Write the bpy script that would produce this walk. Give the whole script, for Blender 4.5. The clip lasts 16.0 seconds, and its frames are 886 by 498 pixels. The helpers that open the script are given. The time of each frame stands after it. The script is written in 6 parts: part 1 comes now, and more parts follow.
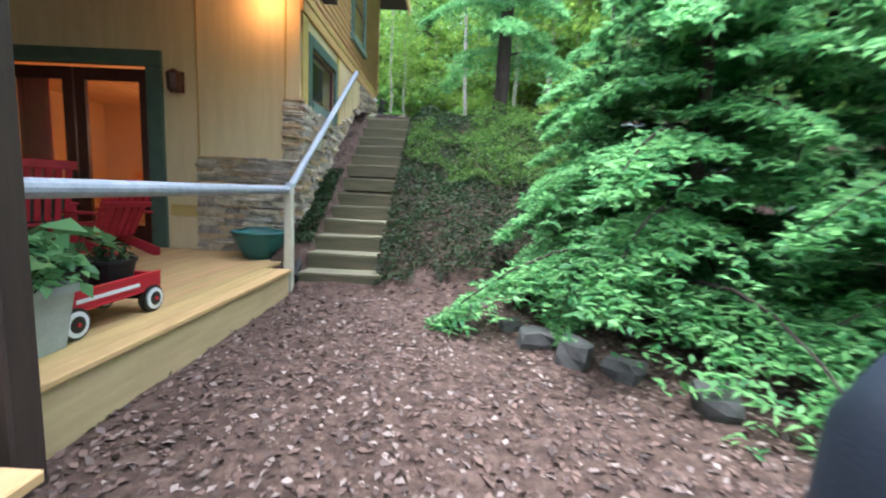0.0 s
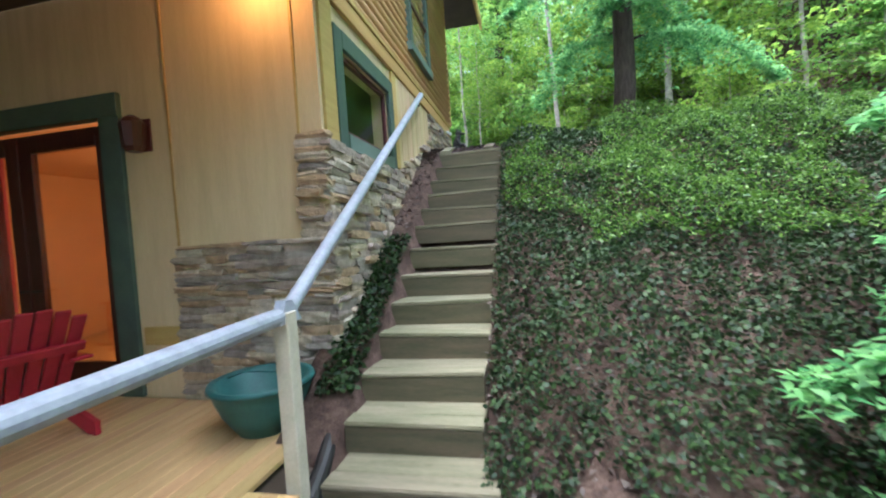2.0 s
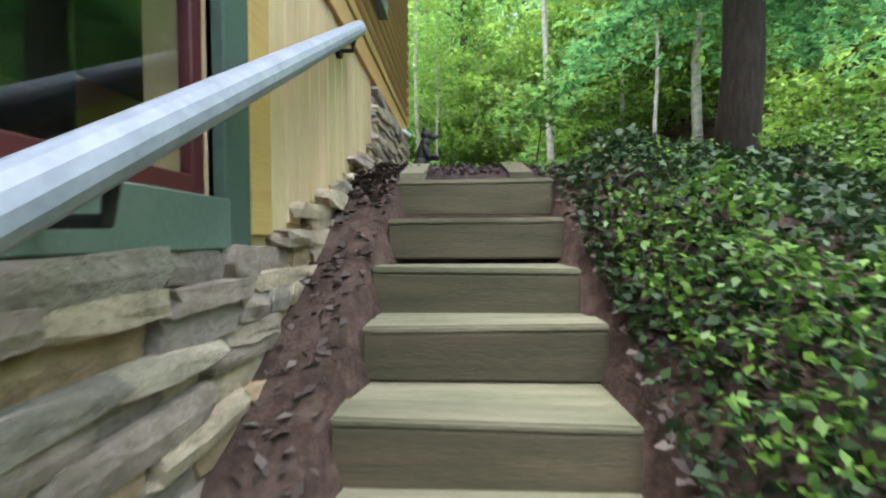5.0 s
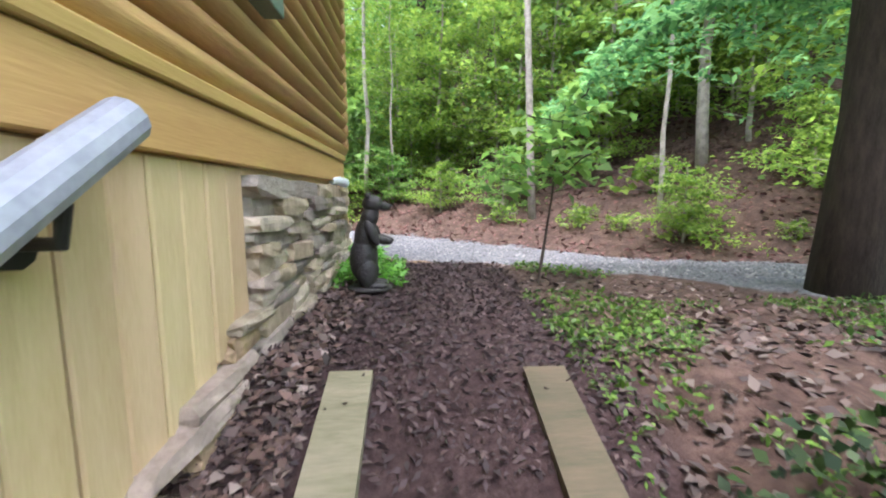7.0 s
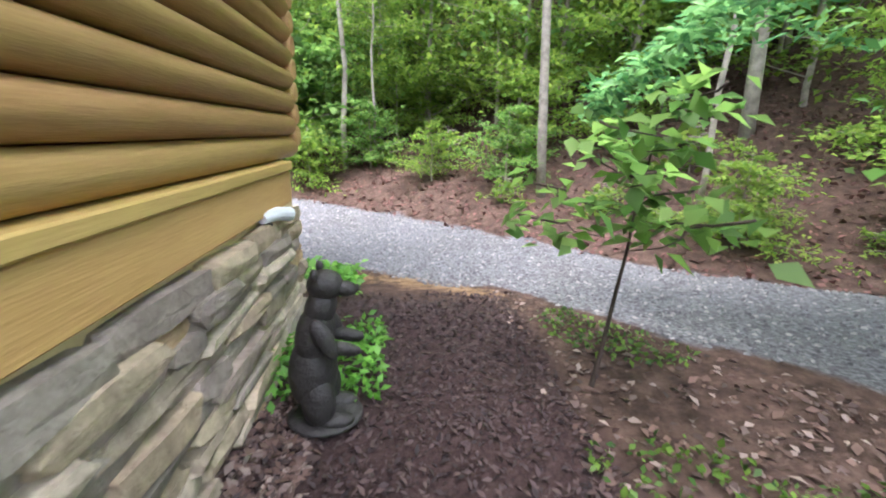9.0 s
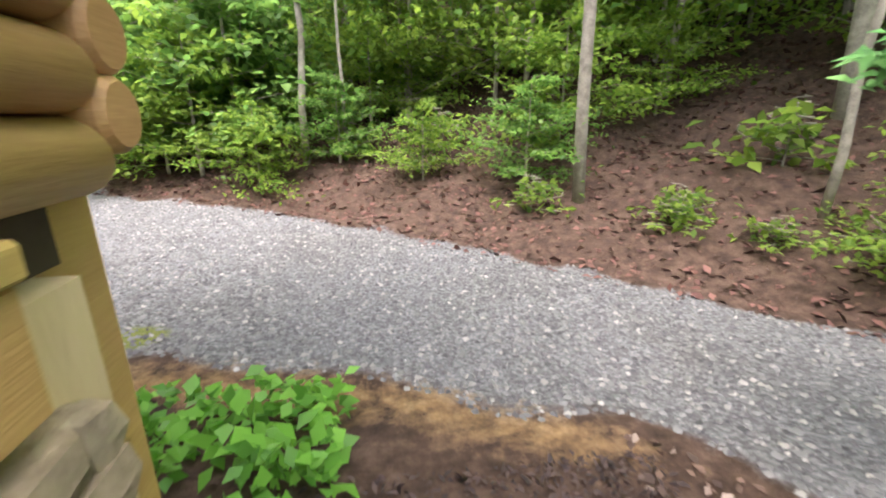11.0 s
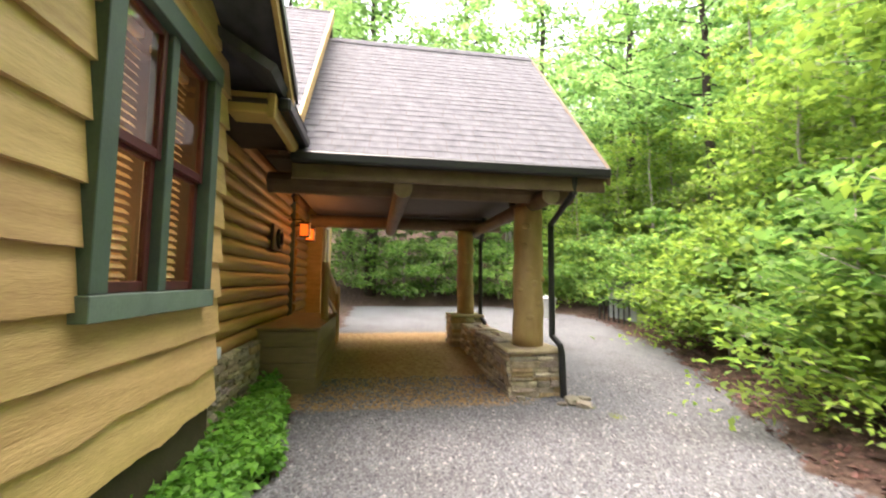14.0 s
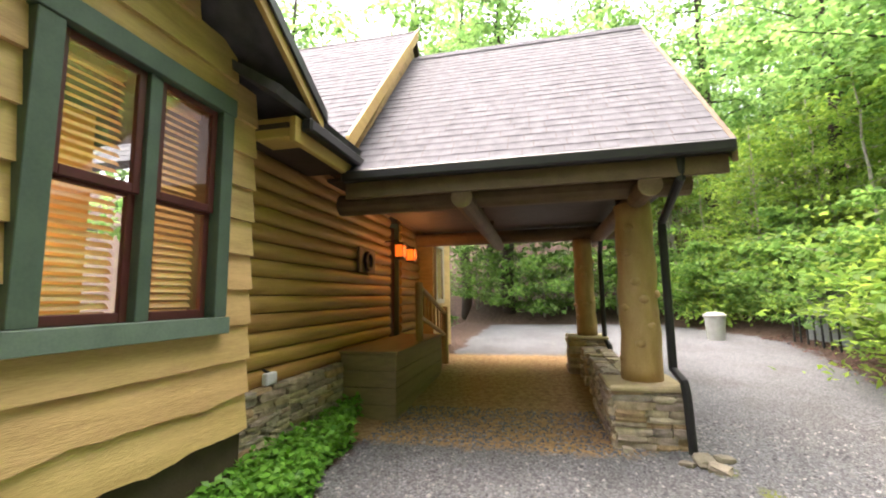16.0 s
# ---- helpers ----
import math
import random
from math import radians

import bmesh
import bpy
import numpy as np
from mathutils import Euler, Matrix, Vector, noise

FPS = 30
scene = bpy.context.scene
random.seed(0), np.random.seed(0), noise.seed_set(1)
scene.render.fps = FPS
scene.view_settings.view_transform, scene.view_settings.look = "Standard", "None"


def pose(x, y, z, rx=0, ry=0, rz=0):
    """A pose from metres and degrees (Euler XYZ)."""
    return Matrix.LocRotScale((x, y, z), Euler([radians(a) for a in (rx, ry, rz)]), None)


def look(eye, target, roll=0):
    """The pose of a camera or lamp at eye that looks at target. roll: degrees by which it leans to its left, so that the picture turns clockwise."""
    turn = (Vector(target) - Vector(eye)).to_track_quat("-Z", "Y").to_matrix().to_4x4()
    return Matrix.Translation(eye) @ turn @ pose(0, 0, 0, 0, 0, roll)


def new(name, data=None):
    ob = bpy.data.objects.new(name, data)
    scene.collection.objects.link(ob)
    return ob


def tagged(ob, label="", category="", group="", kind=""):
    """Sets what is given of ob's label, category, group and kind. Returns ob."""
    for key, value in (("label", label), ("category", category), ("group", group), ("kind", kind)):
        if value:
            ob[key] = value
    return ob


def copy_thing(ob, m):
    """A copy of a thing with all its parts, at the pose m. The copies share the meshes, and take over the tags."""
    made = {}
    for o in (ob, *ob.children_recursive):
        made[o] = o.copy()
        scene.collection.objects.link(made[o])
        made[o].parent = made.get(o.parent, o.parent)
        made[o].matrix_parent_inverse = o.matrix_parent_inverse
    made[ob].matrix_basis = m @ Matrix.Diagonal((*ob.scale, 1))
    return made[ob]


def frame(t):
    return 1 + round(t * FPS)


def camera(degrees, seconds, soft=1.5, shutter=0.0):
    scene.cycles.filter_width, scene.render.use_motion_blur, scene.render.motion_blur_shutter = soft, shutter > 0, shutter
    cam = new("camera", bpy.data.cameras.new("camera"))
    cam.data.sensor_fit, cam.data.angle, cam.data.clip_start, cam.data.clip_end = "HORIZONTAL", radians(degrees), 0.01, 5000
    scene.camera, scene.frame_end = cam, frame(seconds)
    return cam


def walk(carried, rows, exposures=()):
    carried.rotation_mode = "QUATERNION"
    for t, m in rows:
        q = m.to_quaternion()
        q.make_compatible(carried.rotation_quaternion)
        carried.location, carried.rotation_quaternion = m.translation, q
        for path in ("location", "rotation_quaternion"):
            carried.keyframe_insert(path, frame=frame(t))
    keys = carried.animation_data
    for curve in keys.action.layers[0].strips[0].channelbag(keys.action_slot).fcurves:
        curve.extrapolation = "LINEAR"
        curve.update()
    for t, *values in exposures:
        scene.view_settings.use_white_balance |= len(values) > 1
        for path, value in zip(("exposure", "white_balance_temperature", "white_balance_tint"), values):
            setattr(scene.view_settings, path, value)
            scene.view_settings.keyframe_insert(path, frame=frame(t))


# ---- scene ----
cam = camera(93.2, 16.0, soft=2.0, shutter=0.3)
PATH = [
    (0, (0.553, 0.479, 1.498), (0.533, 2.463, 1.244), 2.6),
    (0.5, (0.549, 1.215, 1.602), (0.194, 3.156, 1.275), 0.8),
    (1, (0.435, 1.938, 1.686), (-0.028, 3.86, 1.383), 1.7),
    (1.5, (0.247, 2.651, 1.79), (-0.318, 4.559, 1.591), -1.5),
    (2, (-0.013, 3.355, 1.85), (-0.423, 5.311, 1.78), -3.8),
    (2.5, (-0.308, 4.051, 1.909), (-0.666, 6.018, 1.856), -2.5),
    (3, (-0.566, 4.782, 1.937), (-0.92, 6.75, 1.896), -2.6),
    (3.5, (-0.741, 5.535, 2.064), (-0.928, 7.526, 2.037), -1.5),
    (4, (-0.791, 6.126, 2.283), (-0.998, 8.111, 2.159), -0.8),
    (4.5, (-0.907, 6.576, 2.512), (-1.007, 8.572, 2.42), -0.6),
    (4.7, (-0.88, 6.739, 2.565), (-0.978, 8.737, 2.534), -0.5),
    (6.8, (-0.939, 8.541, 3.751), (-0.821, 10.506, 3.399), 0.8),
    (7, (-0.95, 8.657, 3.792), (-0.829, 10.636, 3.534), 0.0),
    (7.5, (-0.938, 8.902, 3.938), (-0.789, 10.872, 3.625), 0.2),
    (8, (-0.904, 9.19, 4.095), (-0.892, 11.155, 3.725), -0.2),
    (8.5, (-0.933, 9.482, 4.18), (-0.88, 11.444, 3.795), 0.6),
    (8.7, (-0.953, 9.63, 4.225), (-0.826, 11.571, 3.76), 1.3),
    (9.8, (-0.93, 10.55, 4.27), (-0.70, 12.45, 3.68), 0.6),
    (10.8, (-1.133, 11.452, 4.293), (-0.815, 13.298, 3.594), -0.0),
    (11, (-1.168, 11.642, 4.218), (-0.837, 13.522, 3.621), 0.5),
    (11.5, (-1.125, 12.135, 4.244), (-0.999, 13.991, 3.509), -2.8),
    (12, (-0.978, 12.68, 4.304), (-1.406, 14.492, 3.574), -2.2),
    (12.5, (-0.986, 13.085, 4.32), (-2.122, 14.648, 3.803), -1.3),
    (13, (-1.006, 13.322, 4.451), (-2.701, 14.322, 4.096), -1.5),
    (13.5, (-1.057, 13.797, 4.533), (-2.946, 14.444, 4.432), -1.6),
    (14, (-1.14, 14.232, 4.635), (-3.11, 14.544, 4.789), 0.7),
    (14.5, (-1.267, 14.616, 4.67), (-3.251, 14.694, 4.907), -0.5),
    (15, (-1.41, 14.943, 4.667), (-3.386, 14.72, 4.881), -0.1),
    (15.5, (-1.615, 15.135, 4.66), (-3.562, 14.759, 4.921), 0.6),
    (16, (-1.754, 15.266, 4.673), (-3.692, 14.831, 4.904), -0.8),
]
walk(cam, [(t, look(eye, target, roll)) for t, eye, target, roll in PATH],
     [(0, 3.1, 5400, 10), (4.7, 3.1, 5750, 9), (7, 3.3, 5950, 19), (8.5, 3.3, 5950, 19), (11, 3.1, 6700, 16), (13, 3.15, 7100, 17), (16, 3.15, 7100, 18)])

# ---- world, sun, exposure ----
world = bpy.data.worlds.new("world")
scene.world = world
world.use_nodes = True
wn = world.node_tree
sky = wn.nodes.new("ShaderNodeTexSky")
sky.sky_type = "NISHITA"
sky.sun_disc = False
sky.sun_elevation = radians(75)
sky.sun_rotation = radians(210)
sky.dust_density = 4.0
bg = wn.nodes["Background"]
bg.inputs["Strength"].default_value = 0.15
veil = wn.nodes.new("ShaderNodeHueSaturation")
veil.inputs["Saturation"].default_value = 0.5
wn.links.new(sky.outputs[0], veil.inputs["Color"])
wn.links.new(veil.outputs[0], bg.inputs["Color"])
sun_data = bpy.data.lights.new("sun", "SUN")
sun_data.energy = 0.5
sun_data.angle = radians(60)
sun_data.color = (1.0, 0.96, 0.9)
sun = new("sun", sun_data)
sun.matrix_world = look((0, 0, 30), (0.5, -0.4, 18.0))

rng = np.random.default_rng(7)


# ---- materials ----
def mat(name, base, dark=None, scale=6.0, rough=0.7, metal=0.0, bump=0.2, fine=60.0, stretch=(1, 1, 1), rand=0.0, spec=0.4):
    """A surface with a broad and a fine variation of its colour, and fine relief."""
    m = bpy.data.materials.new(name)
    m.use_nodes = True
    nt = m.node_tree
    N, L = nt.nodes, nt.links
    p = N["Principled BSDF"]
    p.inputs["Roughness"].default_value = rough
    p.inputs["Metallic"].default_value = metal
    p.inputs["Specular IOR Level"].default_value = spec
    co = N.new("ShaderNodeNewGeometry")
    mp = N.new("ShaderNodeMapping")
    mp.inputs["Scale"].default_value = stretch
    L.new(co.outputs["Position"], mp.inputs["Vector"])
    n1 = N.new("ShaderNodeTexNoise")
    n1.inputs["Scale"].default_value = scale
    n1.inputs["Detail"].default_value = 6
    n2 = N.new("ShaderNodeTexNoise")
    n2.inputs["Scale"].default_value = fine
    n2.inputs["Detail"].default_value = 4
    L.new(mp.outputs[0], n1.inputs["Vector"])
    L.new(mp.outputs[0], n2.inputs["Vector"])
    ramp = N.new("ShaderNodeValToRGB")
    dark = dark or tuple(c * 0.6 for c in base)
    ramp.color_ramp.elements[0].color = (*dark, 1)
    ramp.color_ramp.elements[1].color = (*base, 1)
    ramp.color_ramp.elements[0].position = 0.32
    ramp.color_ramp.elements[1].position = 0.62
    mx = N.new("ShaderNodeMath")
    mx.operation = "MULTIPLY_ADD"
    mx.inputs[1].default_value = 0.35
    L.new(n2.outputs[0], mx.inputs[0])
    sc = N.new("ShaderNodeMath")
    sc.operation = "MULTIPLY"
    sc.inputs[1].default_value = 0.65
    L.new(n1.outputs[0], sc.inputs[0])
    L.new(sc.outputs[0], mx.inputs[2])
    L.new(mx.outputs[0], ramp.inputs[0])
    col = ramp.outputs[0]
    if rand:
        oi = N.new("ShaderNodeObjectInfo")
        hs = N.new("ShaderNodeHueSaturation")
        mr = N.new("ShaderNodeMapRange")
        mr.inputs[3].default_value = 1 - rand
        mr.inputs[4].default_value = 1 + rand
        L.new(oi.outputs["Random"], mr.inputs[0])
        L.new(mr.outputs[0], hs.inputs["Value"])
        mh = N.new("ShaderNodeMapRange")
        mh.inputs[3].default_value = 0.5 + 0.012
        mh.inputs[4].default_value = 0.5 - 0.012
        mt = N.new("ShaderNodeMath")
        mt.operation = "FRACT"
        m7 = N.new("ShaderNodeMath")
        m7.operation = "MULTIPLY"
        m7.inputs[1].default_value = 7.3
        L.new(oi.outputs["Random"], m7.inputs[0])
        L.new(m7.outputs[0], mt.inputs[0])
        L.new(mt.outputs[0], mh.inputs[0])
        L.new(mh.outputs[0], hs.inputs["Hue"])
        L.new(col, hs.inputs["Color"])
        col = hs.outputs[0]
    L.new(col, p.inputs["Base Color"])
    if bump:
        b = N.new("ShaderNodeBump")
        b.inputs["Strength"].default_value = bump
        b.inputs["Distance"].default_value = 0.02
        L.new(mx.outputs[0], b.inputs["Height"])
        L.new(b.outputs[0], p.inputs["Normal"])
    return m


def stone_mat(name, source):
    """Ledgestone: tan, ochre, grey and mauve stones, each with its own grain."""
    m = bpy.data.materials.new(name)
    m.use_nodes = True
    N, L = m.node_tree.nodes, m.node_tree.links
    p = N["Principled BSDF"]
    p.inputs["Roughness"].default_value = 0.88
    p.inputs["Specular IOR Level"].default_value = 0.25
    one = N.new("ShaderNodeObjectInfo" if source == "object" else "ShaderNodeNewGeometry")
    pick = one.outputs["Random" if source == "object" else "Random Per Island"]
    tone = N.new("ShaderNodeValToRGB")
    cr = tone.color_ramp
    stops = [(0.38, 0.31, 0.23), (0.46, 0.36, 0.25), (0.32, 0.265, 0.225), (0.53, 0.43, 0.30), (0.42, 0.335, 0.275), (0.49, 0.345, 0.21), (0.37, 0.32, 0.265), (0.58, 0.49, 0.37)]
    while len(cr.elements) < len(stops):
        cr.elements.new(0.5)
    cr.interpolation = "CONSTANT"
    for i, c in enumerate(stops):
        cr.elements[i].position = i / len(stops)
        cr.elements[i].color = (*c, 1)
    L.new(pick, tone.inputs[0])
    g = N.new("ShaderNodeNewGeometry")
    broad, fine = N.new("ShaderNodeTexNoise"), N.new("ShaderNodeTexNoise")
    broad.inputs["Scale"].default_value = 11
    fine.inputs["Scale"].default_value = 55
    for n in (broad, fine):
        n.inputs["Detail"].default_value = 7
        n.inputs["Roughness"].default_value = 0.65
        L.new(g.outputs["Position"], n.inputs["Vector"])
    stain = N.new("ShaderNodeMapRange")
    stain.inputs[1].default_value, stain.inputs[2].default_value = 0.3, 0.68
    stain.inputs[3].default_value, stain.inputs[4].default_value = 0.58, 1.2
    L.new(broad.outputs[0], stain.inputs[0])
    hs = N.new("ShaderNodeHueSaturation")
    L.new(stain.outputs[0], hs.inputs["Value"])
    L.new(tone.outputs[0], hs.inputs["Color"])
    L.new(hs.outputs[0], p.inputs["Base Color"])
    b = N.new("ShaderNodeBump")
    b.inputs["Strength"].default_value = 0.9
    b.inputs["Distance"].default_value = 0.02
    L.new(fine.outputs[0], b.inputs["Height"])
    L.new(b.outputs[0], p.inputs["Normal"])
    return m


def leaf_mat(name, a, b, through_light=0.6, rough=0.5):
    """Leaves: the colour varies from leaf to leaf, and some light comes through."""
    m = bpy.data.materials.new(name)
    m.use_nodes = True
    nt = m.node_tree
    N, L = nt.nodes, nt.links
    p = N["Principled BSDF"]
    p.inputs["Roughness"].default_value = rough
    p.inputs["Specular IOR Level"].default_value = 0.3
    g = N.new("ShaderNodeNewGeometry")
    ramp = N.new("ShaderNodeValToRGB")
    ramp.color_ramp.elements[0].color = (*a, 1)
    ramp.color_ramp.elements[1].color = (*b, 1)
    L.new(g.outputs["Random Per Island"], ramp.inputs[0])
    tr = N.new("ShaderNodeBsdfTranslucent")
    hs = N.new("ShaderNodeHueSaturation")
    hs.inputs["Value"].default_value = 1.5
    L.new(ramp.outputs[0], hs.inputs["Color"])
    L.new(hs.outputs[0], tr.inputs["Color"])
    L.new(ramp.outputs[0], p.inputs["Base Color"])
    mix = N.new("ShaderNodeMixShader")
    mix.inputs[0].default_value = through_light
    L.new(p.outputs[0], mix.inputs[1])
    L.new(tr.outputs[0], mix.inputs[2])
    L.new(mix.outputs[0], N["Material Output"].inputs["Surface"])
    return m


def island_mat(name, cols, rough=0.8):
    """Loose small pieces, each of its own colour."""
    m = bpy.data.materials.new(name)
    m.use_nodes = True
    N, L = m.node_tree.nodes, m.node_tree.links
    g = N.new("ShaderNodeNewGeometry")
    ramp = N.new("ShaderNodeValToRGB")
    cr = ramp.color_ramp
    while len(cr.elements) < len(cols):
        cr.elements.new(0.5)
    for i, c in enumerate(cols):
        cr.elements[i].position = i / (len(cols) - 1)
        cr.elements[i].color = (*c, 1)
    L.new(g.outputs["Random Per Island"], ramp.inputs[0])
    L.new(ramp.outputs[0], N["Principled BSDF"].inputs["Base Color"])
    N["Principled BSDF"].inputs["Roughness"].default_value = rough
    return m


def glow(name, colour, strength):
    m = bpy.data.materials.new(name)
    m.use_nodes = True
    p = m.node_tree.nodes["Principled BSDF"]
    p.inputs["Base Color"].default_value = (*colour, 1)
    p.inputs["Emission Color"].default_value = (*colour, 1)
    p.inputs["Emission Strength"].default_value = strength
    return m


def glass(name, colour=(0.9, 0.95, 0.92), alpha=0.25):
    """A window pane: clear glass that lets most light by and mirrors the rest."""
    m = bpy.data.materials.new(name)
    m.use_nodes = True
    N, L = m.node_tree.nodes, m.node_tree.links
    t = N.new("ShaderNodeBsdfTransparent")
    t.inputs["Color"].default_value = (*colour, 1)
    gl = N.new("ShaderNodeBsdfGlossy")
    gl.inputs["Roughness"].default_value = 0.02
    mix = N.new("ShaderNodeMixShader")
    mix.inputs[0].default_value = alpha
    L.new(t.outputs[0], mix.inputs[1])
    L.new(gl.outputs[0], mix.inputs[2])
    L.new(mix.outputs[0], N["Material Output"].inputs["Surface"])
    return m


M_TAN = mat("tan_panel", (0.70, 0.55, 0.33), (0.60, 0.46, 0.26), 3, 0.75, bump=0.15, fine=40, stretch=(4, 4, 0.4))
M_BOARD = mat("tan_board", (0.62, 0.47, 0.27), (0.49, 0.35, 0.18), 4, 0.7, bump=0.25, fine=50, stretch=(3, 3, 0.4), rand=0.08)
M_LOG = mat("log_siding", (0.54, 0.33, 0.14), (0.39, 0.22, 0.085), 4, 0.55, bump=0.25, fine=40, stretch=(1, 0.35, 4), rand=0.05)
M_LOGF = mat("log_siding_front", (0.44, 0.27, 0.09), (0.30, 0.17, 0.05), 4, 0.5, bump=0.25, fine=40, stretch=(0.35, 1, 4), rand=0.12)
M_BAND = mat("band_board", (0.55, 0.37, 0.13), (0.44, 0.28, 0.09), 3, 0.6, bump=0.2, fine=30, stretch=(1, 0.3, 5), rand=0.06)
M_LAP = mat("lap_siding", (0.65, 0.44, 0.20), (0.44, 0.28, 0.115), 3.5, 0.6, bump=0.5, fine=45, stretch=(0.4, 1, 4), rand=0.08)
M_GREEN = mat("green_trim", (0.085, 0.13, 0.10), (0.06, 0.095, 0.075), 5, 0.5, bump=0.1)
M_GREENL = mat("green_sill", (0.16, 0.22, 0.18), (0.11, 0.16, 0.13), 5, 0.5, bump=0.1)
M_SASH = mat("burgundy_sash", (0.10, 0.025, 0.025), (0.07, 0.018, 0.018), 8, 0.45, bump=0.1)
M_DOOR = mat("door_wood", (0.07, 0.018, 0.012), (0.04, 0.01, 0.008), 8, 0.35, bump=0.15, stretch=(3, 3, 0.3))
M_STONE = stone_mat("ledgestone", "object")
M_STONED = mat("stone_backing", (0.10, 0.085, 0.07), (0.05, 0.04, 0.035), 12, 0.95, bump=0.5)
M_CAP = mat("cap_stone", (0.45, 0.36, 0.22), (0.30, 0.24, 0.15), 8, 0.85, bump=0.5)
M_DECK = mat("deck_board", (0.56, 0.37, 0.17), (0.45, 0.29, 0.12), 4, 0.6, bump=0.15, fine=50, stretch=(4, 0.5, 4), rand=0.10)
M_FASCIA = mat("deck_fascia", (0.50, 0.37, 0.20), (0.40, 0.29, 0.15), 4, 0.65, bump=0.15, stretch=(4, 0.4, 4))
# Step wood in two tones: tie darkened as if shaded, tread lightened as if lit.
M_TIE = mat("mossy_tie_shaded", (0.10, 0.080, 0.046), (0.045, 0.046, 0.022), 3.5, 0.85, bump=0.5, fine=40, stretch=(0.5, 4, 4), rand=0.15)
M_TREAD = mat("mossy_tread_lit", (0.215, 0.19, 0.125), (0.095, 0.10, 0.048), 3.5, 0.85, bump=0.5, fine=40, stretch=(0.5, 4, 4), rand=0.15)
M_RAIL = mat("grey_rail_paint", (0.36, 0.38, 0.43), (0.25, 0.27, 0.31), 14, 0.5, bump=0.15)
M_POSTW = mat("pale_post", (0.52, 0.47, 0.36), (0.40, 0.36, 0.27), 8, 0.7, bump=0.2)
M_IRON = mat("black_iron", (0.02, 0.02, 0.02), (0.012, 0.012, 0.012), 20, 0.5, bump=0.1)
M_BROWN = mat("brown_post", (0.05, 0.032, 0.025), (0.03, 0.02, 0.016), 5, 0.6, bump=0.3, stretch=(3, 3, 0.4))
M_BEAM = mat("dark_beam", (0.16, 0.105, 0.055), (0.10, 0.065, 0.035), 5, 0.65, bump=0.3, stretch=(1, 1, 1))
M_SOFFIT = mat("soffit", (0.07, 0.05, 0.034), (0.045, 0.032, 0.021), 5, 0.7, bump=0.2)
M_POSTLOG = mat("log_post", (0.47, 0.32, 0.14), (0.34, 0.21, 0.08), 5, 0.5, bump=0.3, stretch=(2, 2, 0.6))
M_SHINGLE = mat("shingle", (0.10, 0.099, 0.110), (0.05, 0.049, 0.055), 7, 0.9, bump=0.4, fine=220)
M_BEAR = mat("dark_resin", (0.035, 0.032, 0.03), (0.018, 0.016, 0.015), 25, 0.55, bump=0.7, fine=90)
M_RED = mat("red_enamel", (0.45, 0.015, 0.03), (0.36, 0.012, 0.025), 8, 0.35, bump=0.05)
M_REDP = mat("red_paint", (0.40, 0.02, 0.04), (0.28, 0.012, 0.025), 8, 0.5, bump=0.1)
M_WHITE = mat("white_rubber", (0.75, 0.77, 0.8), (0.62, 0.64, 0.68), 12, 0.6, bump=0.1)
M_BLACK = mat("black_plastic", (0.018, 0.017, 0.016), (0.01, 0.01, 0.01), 12, 0.5, bump=0.1)
M_TEALPOT = mat("teal_pot", (0.035, 0.13, 0.12), (0.02, 0.085, 0.08), 6, 0.5, bump=0.2)
M_TEAL = mat("teal_fabric", (0.03, 0.20, 0.17), (0.02, 0.14, 0.12), 8, 0.8, bump=0.2)
M_NAVY = mat("navy_cover", (0.012, 0.018, 0.028), (0.006, 0.009, 0.014), 5, 0.6, bump=0.3)
M_PLANTER = mat("grey_planter", (0.42, 0.44, 0.42), (0.32, 0.34, 0.32), 7, 0.8, bump=0.2)
M_PINK = mat("crimson_cloth", (0.33, 0.03, 0.07), (0.24, 0.02, 0.05), 7, 0.9, bump=0.2)
M_IN = mat("interior_wall", (0.62, 0.38, 0.16), (0.55, 0.32, 0.13), 3, 0.8, bump=0.05)
M_GUTTER = mat("dark_gutter", (0.02, 0.02, 0.02), (0.014, 0.014, 0.014), 9, 0.4, bump=0.05)
M_BARK = mat("bark", (0.065, 0.048, 0.037), (0.024, 0.018, 0.014), 7, 0.95, bump=1.0, fine=40, stretch=(5, 5, 0.9))
M_BARKG = mat("grey_bark", (0.33, 0.30, 0.25), (0.15, 0.135, 0.11), 6, 0.9, bump=0.5, fine=40, stretch=(2, 2, 2))
M_ROCK = mat("field_rock", (0.10, 0.095, 0.09), (0.04, 0.04, 0.036), 6, 0.9, bump=0.6, rand=0.2)
M_MOSSROCK = mat("ground_rock", (0.30, 0.26, 0.20), (0.17, 0.15, 0.11), 6, 0.9, bump=0.6, rand=0.2)
M_BIN = mat("bin_plastic", (0.40, 0.40, 0.37), (0.32, 0.32, 0.29), 8, 0.6, bump=0.1)
M_SHED = mat("shed_board", (0.26, 0.28, 0.29), (0.19, 0.2, 0.21), 5, 0.7, bump=0.2)
M_BOX = mat("box_board", (0.27, 0.20, 0.12), (0.20, 0.145, 0.085), 5, 0.7, bump=0.2, stretch=(0.4, 1, 4))
M_GLASS = glass("pane_glass", (0.95, 0.97, 0.95), 0.09)
M_GLASSD = glass("door_glass", (0.9, 0.86, 0.8), 0.16)
M_LANTERN = glow("lantern_glow", (1.0, 0.15, 0.015), 0.16)
M_BULB = glow("bulb_glow", (1.0, 0.55, 0.22), 1.5)
